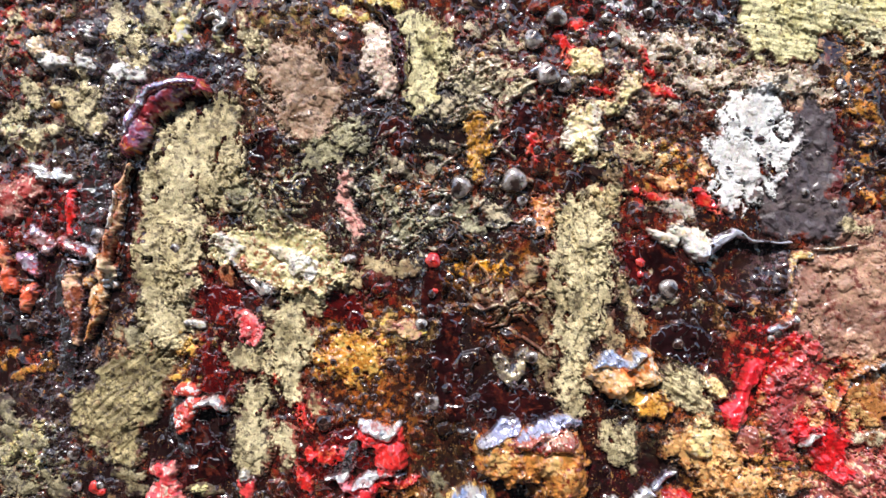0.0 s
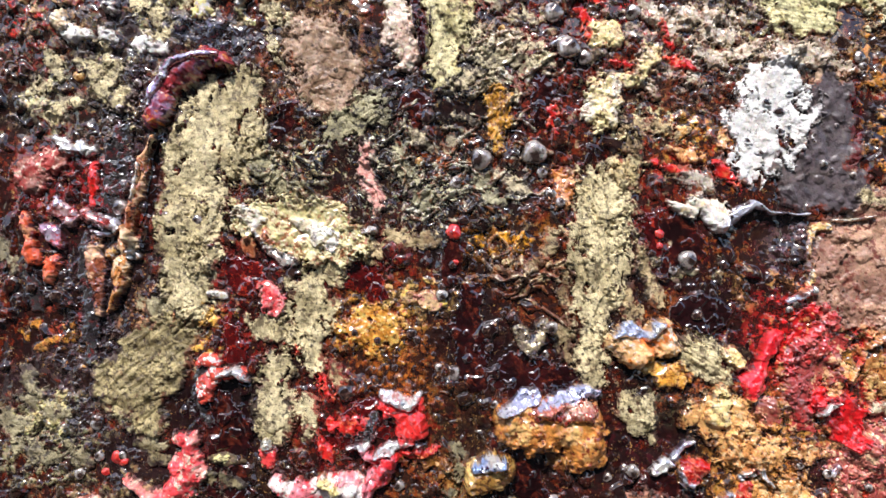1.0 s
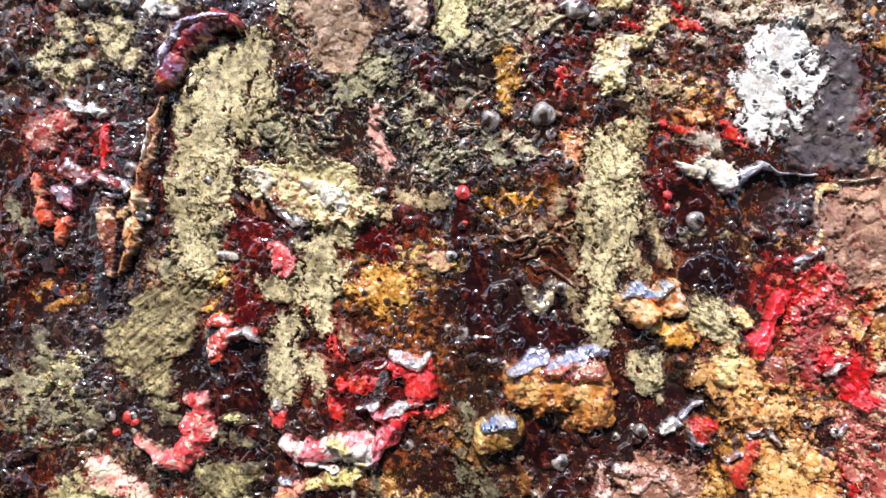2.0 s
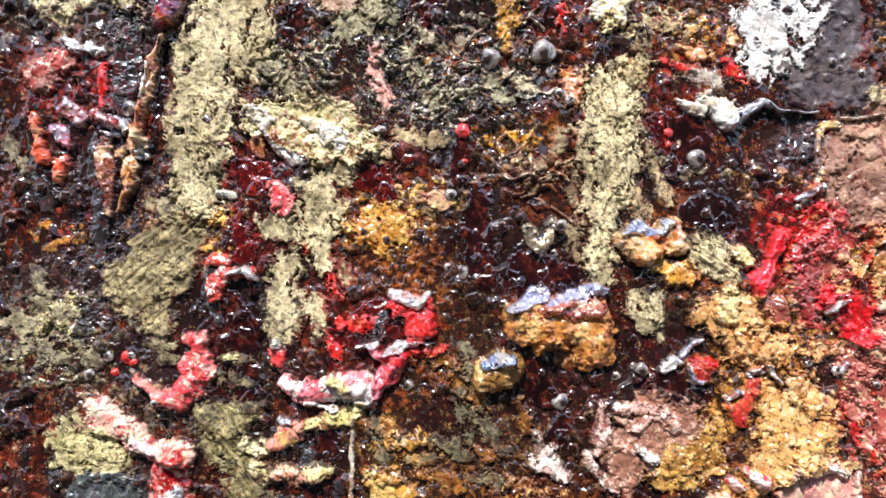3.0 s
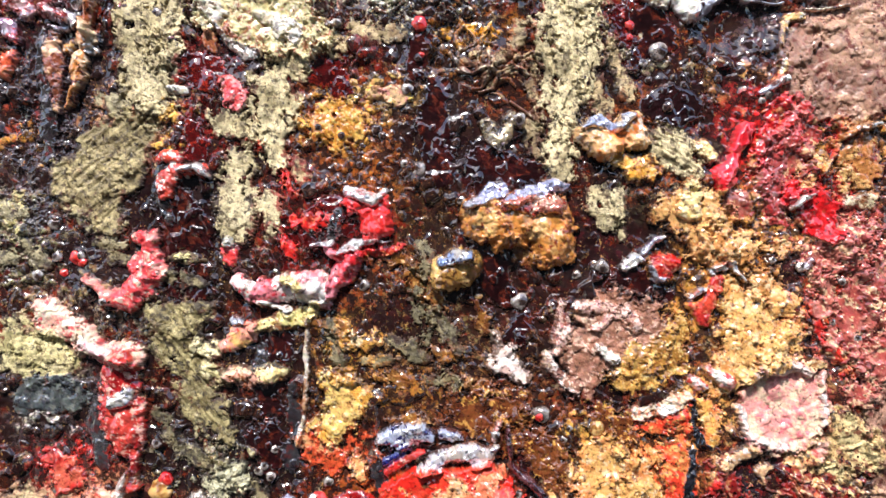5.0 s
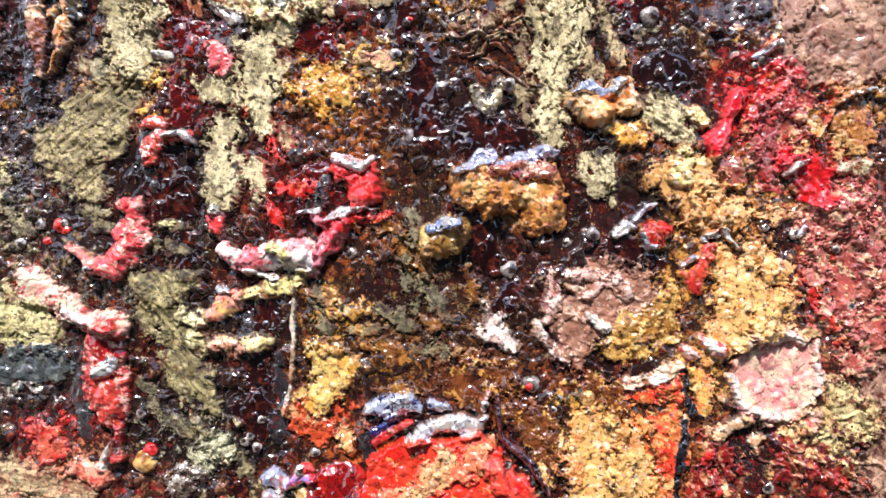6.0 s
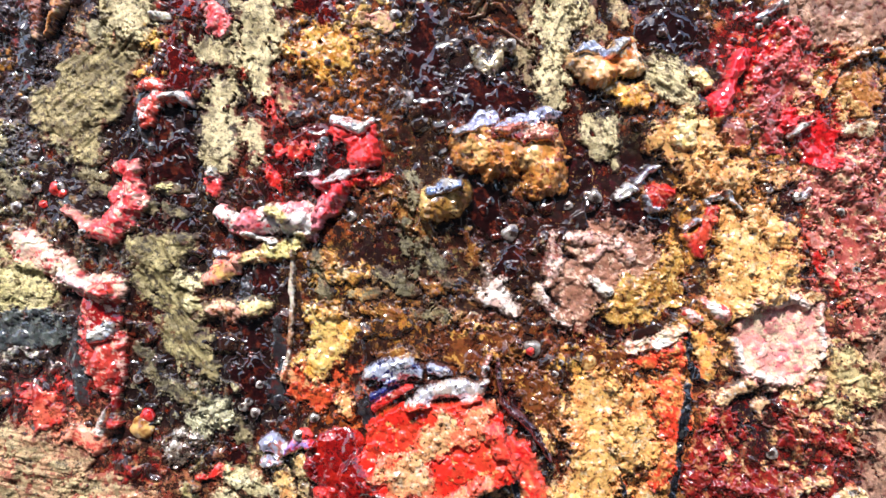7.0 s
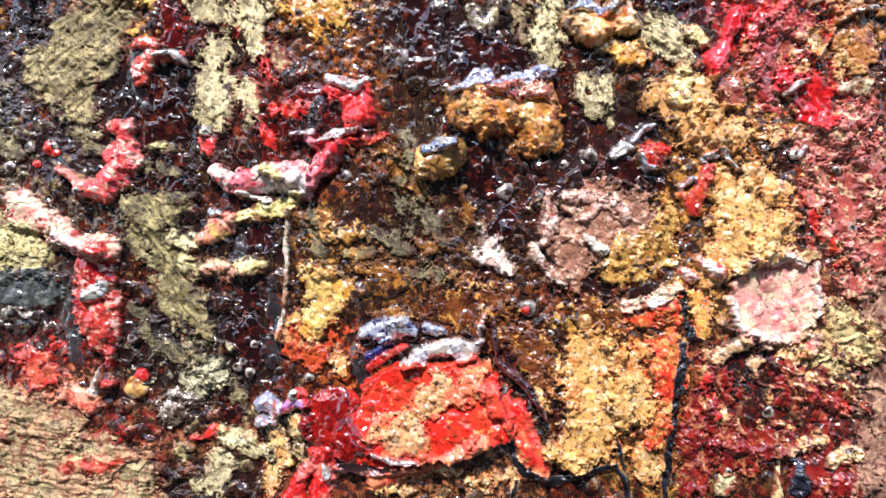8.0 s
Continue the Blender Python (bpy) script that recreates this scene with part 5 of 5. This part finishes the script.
blob("glaze_ridge", "white and lilac glaze ridge", [[(661, 1409, 9), (709, 1413, 10), (785, 1408, 8)], [(723, 1382, 5), (766, 1391, 7), (795, 1393, 5)]], ((226, 206, 210), (216, 150, 146), (244, 240, 240)), PEARL, 14, "round", ragged=0.48, parent=dome_red)
blob("coral_paint_band", "coral paint band on the lacquered board", [[(718, 1430, 16), (795, 1415, 16), (842, 1391, 16), (899, 1361, 14)]], ((206, 86, 66), (226, 140, 100), (170, 50, 40)), LACQUER, 12, "round", ragged=0.72)
red_fold = blob("red_resin_fold", "glossy red resin fold with white shine", [[(622, 1393, 14), (637, 1426, 18), (632, 1459, 20)], [(584, 1460, 22), (603, 1412, 12)]], ((196, 34, 34), (214, 110, 104), (150, 20, 22)), RESIN, 24, "round", ragged=0.29)
# the fold's white shine, made as a small white piece
blob("cap", "white shine painted on the red fold", [[(639, 1402, 5), (641, 1416, 8)]], ((240, 232, 232), WHITE, (220, 180, 180)), PEARL, 10, "round", ragged=0.24, parent=red_fold)
blob("dark_resin_stalk", "dark red resin stalk", [[(920, 1152, 5), (922, 1190, 7), (927, 1228, 8), (956, 1252, 10), (980, 1275, 9), (1008, 1323, 6)]], ((60, 22, 26), (90, 54, 60), (40, 26, 30)), RESIN, 22, "round", ragged=0.24)
blob("rose_resin_stalk", "rose glazed resin stalk", [[(905, 1152, 6), (899, 1181, 7)]], ((200, 150, 140), (160, 90, 90), WHITE), RESIN, 14, "round", ragged=0.34)
amber = blob("amber_resin_dome", "ochre resin dome with a dark rim", [[(822, 888, 34), (843, 888, 34)]], ((150, 110, 56), (190, 156, 96), (96, 60, 30)), RESIN, 44, "round", ragged=0.1)
# the dome's sky highlight, modelled as a blue-white piece
blob("cap", "blue-white sky highlight painted on the resin", [[(803, 875, 9), (827, 865, 13), (855, 865, 9)]], ((150, 170, 214), WHITE, (40, 50, 90)), PEARL, 12, "round", ragged=0.3, parent=amber)
# lower right
blob("cream_crumb_field", "big cream-yellow crumbly paint mass", [[(1098, 1218, 44), (1084, 1275, 56), (1098, 1327, 52), (1051, 1379, 34)], [(1145, 1227, 34), (1154, 1303, 34)], [(1022, 1379, 16), (1060, 1408, 18)]], ((234, 180, 108), (224, 146, 86), (246, 216, 172)), CRUMB, 20, cell=24, ragged=0.88, holes=0.12, tone_size=50)
blob("red_orange_strip", "red-orange paint strip beside a crack", [[(1163, 1151, 22), (1215, 1132, 24)], [(1215, 1151, 24), (1210, 1226, 26), (1209, 1293, 24), (1197, 1350, 20)]], ((206, 60, 40), (220, 120, 70), (236, 180, 110)), CRUMB, 14, cell=13, ragged=0.80)
blob("cream_paint_crumb", "pale glazed paint crumbs", [[(1154, 1137, 14), (1182, 1123, 12), (1229, 1105, 10)]], ((230, 200, 170), WHITE, (206, 120, 90)), LACQUER, 12, "round", ragged=0.95)
disc = blob("pink_paint_disc", "round pink paint disc with white scalloped rim", [[(1382, 1118, 70), (1393, 1124, 70)]], ((238, 160, 152), (240, 208, 178), (232, 122, 130)), MATT, 9, "dish", ragged=0.56, tone_size=16)
blob("rim", "white scalloped paint rim", [[(1460, 1065, 6), (1464, 1112, 7), (1457, 1150, 7)], [(1322, 1075, 10), (1359, 1058, 12), (1411, 1051, 12), (1434, 1061, 8)], [(1313, 1122, 6), (1332, 1174, 8), (1369, 1188, 8), (1406, 1183, 6)]], ((244, 236, 232), (240, 214, 204), (236, 180, 176)), MATT, 8, "round", ragged=0.95, parent=disc)
blob("pink_paint_dab", "pink paint dab below the disc", [[(1453, 1197, 18), (1444, 1216, 10)]], ((232, 170, 156), (236, 196, 180), (206, 110, 100)), MATT, 8, ragged=0.88)
blob("ochre_crumb_field", "yellow-ochre paint crumbs in heaps", [[(1303, 924, 26), (1322, 953, 32), (1350, 990, 44), (1313, 1037, 42), (1275, 1075, 26)], [(1359, 915, 30), (1387, 943, 24)], [(1369, 1037, 34), (1415, 981, 22)]], ((218, 170, 104), (194, 132, 76), (240, 206, 152)), CRUMB, 14, cell=20, ragged=0.95, holes=0.22, tone_size=45)
blob("ochre_crumb_patch", "yellow-ochre crumbs by the crack", [[(1266, 1122, 22), (1276, 1169, 20)]], ((214, 160, 84), (220, 120, 70), (236, 206, 150)), CRUMB, 12, cell=15, ragged=0.95)
blob("red_resin_lump", "red resin lump capped by blue-white glaze", [[(1181, 882, 22), (1195, 870, 20)]], ((186, 30, 26), (150, 30, 26), (200, 90, 70)), RESIN, 22, "round", ragged=0.29)
blob("glazed_ribbon", "blue-white glazed ribbon on the lacquered board", [[(1120, 885, 9), (1139, 870, 11), (1151, 870, 7)], [(1153, 858, 5), (1172, 837, 7), (1190, 830, 5)], [(1162, 882, 5), (1172, 904, 7), (1195, 905, 5)]], ((196, 200, 216), WHITE, (150, 130, 150)), PEARL, 16, "round", ragged=0.29)
blob("glazed_ribbon", "white glazed ribbon over orange paint", [[(1265, 891, 6), (1284, 882, 9), (1298, 879, 8), (1322, 906, 4)], [(1233, 934, 7), (1256, 920, 6)]], ((214, 212, 224), WHITE, (190, 110, 90)), PEARL, 16, "round", ragged=0.34)
blob("orange_paint_wedge", "orange-red paint wedge on the lacquered board", [[(1275, 905, 12), (1266, 943, 18), (1256, 976, 12)], [(1238, 948, 10), (1252, 976, 10)]], ((200, 70, 50), (170, 40, 36), (214, 130, 100)), LACQUER, 14, "round", ragged=0.56)
blob("rose_glaze_lump", "rose and white glazed paint lumps", [[(1233, 1075, 9), (1252, 1085, 10)], [(1266, 1061, 12), (1294, 1075, 14)]], ((206, 120, 110), WHITE, (180, 50, 44)), RESIN, 14, "round", ragged=0.53)
blob("black_crack", "black resin-filled crack on the lacquered board", [[(1236, 1108, 5), (1242, 1151, 8), (1250, 1187, 9)], [(1238, 1200, 8), (1229, 1264, 9), (1222, 1330, 8), (1216, 1397, 9), (1211, 1472, 8)], [(1250, 1187, 7), (1285, 1200, 4)]], ((24, 24, 30), (38, 38, 46), (16, 14, 18)), RESIN, 3, "round", ragged=0.38)
blob("black_crack", "black resin-filled crack, branching", [[(951, 1361, 8), (958, 1390, 9), (970, 1418, 8), (1027, 1432, 10), (1074, 1415, 7), (1126, 1402, 6), (1141, 1426, 7), (1150, 1464, 7)], [(1121, 1343, 4), (1131, 1378, 6), (1140, 1402, 6)], [(961, 1428, 6), (952, 1466, 6)]], ((24, 24, 30), (40, 42, 50), (16, 14, 18)), RESIN, 5, "round", ragged=0.38)
gold("rose-tan brushed paint border", [[(1564, 1093, 24), (1559, 1149, 30)], [(1574, 1234, 40), (1551, 1300, 34), (1565, 1375, 44), (1574, 1440, 40)]], 70, height=6, tones=((140, 104, 88), (164, 128, 106), (108, 60, 52)), holes=0.55, ragged=0.95)
gold("pale olive-cream paint crumbs", [[(1481, 1187, 30), (1508, 1159, 30), (1527, 1206, 30)], [(1458, 1225, 18), (1490, 1234, 16)]], None, height=9, holes=0.6, tones=((206, 186, 136), (186, 156, 106), (130, 80, 56)))
blob("cream_paint_strip", "cream and orange paint strip", [[(1416, 1376, 9), (1454, 1366, 10), (1472, 1357, 8)], [(1482, 1390, 12), (1500, 1380, 14), (1523, 1375, 10)]], ((226, 200, 150), (206, 140, 100), WHITE), CRUMB, 12, "round", ragged=0.95)
blob("tan_paint_thread", "tan paint threads on the lacquered board", [[(1393, 1348, 5), (1398, 1395, 5), (1393, 1452, 8)], [(1388, 1225, 3), (1416, 1272, 3)], [(1370, 1301, 4), (1388, 1329, 4), (1407, 1329, 4)]], ((196, 176, 130), (160, 130, 90), (220, 200, 160)), CRUMB, 9, "round", ragged=0.95)
blob("cream_paint_crumb", "cream paint crumb on the lacquered board", [[(1355, 1235, 12), (1369, 1226, 8)], [(1295, 1221, 16), (1313, 1207, 14), (1337, 1193, 12)]], ((222, 180, 140), (200, 146, 100), WHITE), CRUMB, 12, "round", ragged=0.95)
blob("black_resin_pool", "blue-black resin pool on the lacquered board", [[(1435, 1399, 12), (1440, 1432, 22)]], ((30, 30, 44), (44, 46, 60), (20, 18, 24)), RESIN, 5, ragged=0.43)
gold("olive paint scrap in dark ground", [[(1314, 1424, 14), (1305, 1443, 14)]], None, height=10, holes=0.3)

# translucent rose film, lace of pale veins, glaze crests
crust("rose_glaze_film", "smooth translucent rose glaze film", "resin pool", [[(1404, 636, 18), (1372, 690, 27), (1366, 740, 25), (1378, 781, 14)]], ((146, 62, 60), (168, 40, 40), (128, 90, 88)), RESIN, 4, ragged=0.6, lump=0.5, tone_size=40)
crust("rose_glaze_film", "smooth translucent scarlet glaze film", "resin pool", [[(1419, 616, 22), (1397, 655, 22), (1390, 670, 12)]], ((174, 50, 48), (150, 66, 60), (196, 110, 100)), RESIN, 4, ragged=0.7, lump=0.5, tone_size=30)
for spine in ([(831, 540, 4), (852, 549, 3), (884, 537, 3), (902, 544, 3), (896, 573, 3), (872, 579, 2.5)],
              [(820, 512, 4), (843, 542, 5), (854, 547, 3)],
              [(904, 540, 3), (929, 532, 3), (949, 542, 3)],
              [(924, 596, 2.5), (949, 613, 3), (965, 627, 3)]):
    crust("paint_vein", "thin pale looping paint vein", "paint vein", [spine], ((176, 158, 134), (206, 194, 172), (130, 104, 84)), CRUMB, 5, "round", ragged=0.5, group="paint veins")
blob("white_glaze_crest", "white glaze crest over a red lump", [[(351, 717, 7), (374, 711, 8), (398, 726, 7)]], ((206, 204, 212), WHITE, (190, 130, 126)), PEARL, 12, "round", ragged=0.4)
blob("white_glaze_dab", "small white glaze dab on oxblood", [[(609, 462, 7), (626, 460, 8)]], ((214, 208, 206), WHITE, (170, 140, 130)), PEARL, 9, "round", ragged=0.4)
blob("white_glaze_dab", "small blue-white glaze dab beside red", [[(1352, 584, 5), (1372, 573, 8), (1388, 563, 9)]], ((196, 200, 218), WHITE, (150, 110, 110)), PEARL, 12, "round", ragged=0.3)
blob("white_glaze_dab", "small blue-white glaze dab on crimson", [[(1424, 883, 8), (1433, 869, 6)]], ((196, 200, 218), WHITE, (150, 110, 110)), PEARL, 10, "round", ragged=0.3)

# ---- the board itself, where no raised paint hides it ----
board = sheet("painted_board", (slice(None), slice(None)), BASE, TOP == BASE, UNDER, GROUND)
tagged(board, "board thick with dark oxblood, brown and slate lacquered paint", "painting", kind="structure")
slab("backing", -0.0892, 0.0874, 0.0012, 0.018, 1.3923, 1.5499, MATT, board)

# ---- resin beads ----
DARK = bead_kind("resin_bead", "small dark glossy resin bead", (26, 14, 14), (84, 60, 52), RESIN, "dark resin beads")
GREY = bead_kind("grey_resin_bead", "grey translucent-looking resin bead with pale top", (60, 44, 40), (176, 164, 158), PEARL, "grey resin beads")
AMBER = bead_kind("amber_resin_bead", "amber and ochre resin bead", (120, 76, 36), (200, 160, 100), RESIN, "amber resin beads")
REDS = bead_kind("red_resin_bead", "small red glossy resin bead", (150, 20, 22), (190, 60, 50), RESIN, "red resin beads")
beads(DARK, [(720, 256, 18), (576, 749, 20), (825, 634, 12), (830, 666, 12), (855, 607, 9), (785, 440, 14), (795, 490, 10), (845, 92, 12),
             (123, 803, 17), (52, 576, 16), (6, 561, 14), (889, 43, 14), (904, 266, 10), (949, 267, 10)])
beads(DARK, [(701, 654, 11), (631, 654, 9), (661, 704, 10), (666, 671, 8), (731, 679, 7), (745, 559, 10), (765, 520, 10), (691, 643, 15),
             (591, 640, 8), (1194, 607, 14), (1242, 519, 13), (1281, 558, 12), (1320, 543, 12), (1116, 499, 10), (1164, 558, 10), (1223, 568, 10)])
beads(GREY, [(944, 73, 22), (983, 34, 24), (969, 138, 24), (998, 153, 16), (909, 321, 27), (939, 395, 15), (924, 356, 14), (954, 410, 12), (815, 331, 24), (770, 375, 16),
             (1179, 511, 20), (1155, 529, 12), (745, 574, 15), (765, 713, 18), (741, 703, 12), (1082, 74, 18), (1072, 35, 14), (1136, 65, 12), (1146, 26, 14)])
beads(GREY, [(1475, 156, 14), (1480, 171, 10), (1412, 342, 10), (1463, 362, 9), (1427, 352, 6), (1398, 303, 6), (1437, 274, 6), (1368, 587, 14), (1354, 597, 9),
             (939, 628, 14), (929, 678, 10), (840, 767, 12), (308, 440, 13), (143, 56, 10), (383, 38, 12), (195, 193, 12), (164, 238, 10), (163, 416, 19)])
beads(AMBER, [(313, 1278, 26), (1074, 1161, 17), (87, 179, 14), (850, 97, 11), (651, 560, 10), (705, 335, 10), (870, 934, 10), (698, 1015, 10)])
beads(GREY, [(941, 943, 20), (670, 915, 15), (1040, 896, 12), (1082, 882, 16), (979, 1138, 18), (899, 1171, 10),
             (1419, 882, 12), (1489, 906, 10), (1373, 870, 10), (1475, 976, 9), (1517, 1004, 10), (1379, 1310, 14), (1027, 1161, 8), (1017, 1180, 9)])
beads(GREY, [(128, 866, 13), (167, 866, 14), (123, 808, 16), (89, 900, 14), (225, 943, 9), (308, 1193, 12), (487, 1240, 12), (507, 1250, 12), (497, 1231, 10), (516, 1202, 10),
             (608, 1259, 12), (584, 1287, 14), (1314, 1410, 8), (937, 1276, 12), (1032, 1284, 10), (1041, 1332, 10)])
beads(REDS, [(767, 462, 17), (770, 515, 8), (899, 326, 9), (1130, 465, 12), (1130, 486, 9), (988, 64, 14), (172, 876, 12), (138, 895, 10), (593, 1287, 18), (323, 1256, 16),
             (975, 1142, 10), (161, 868, 16)])
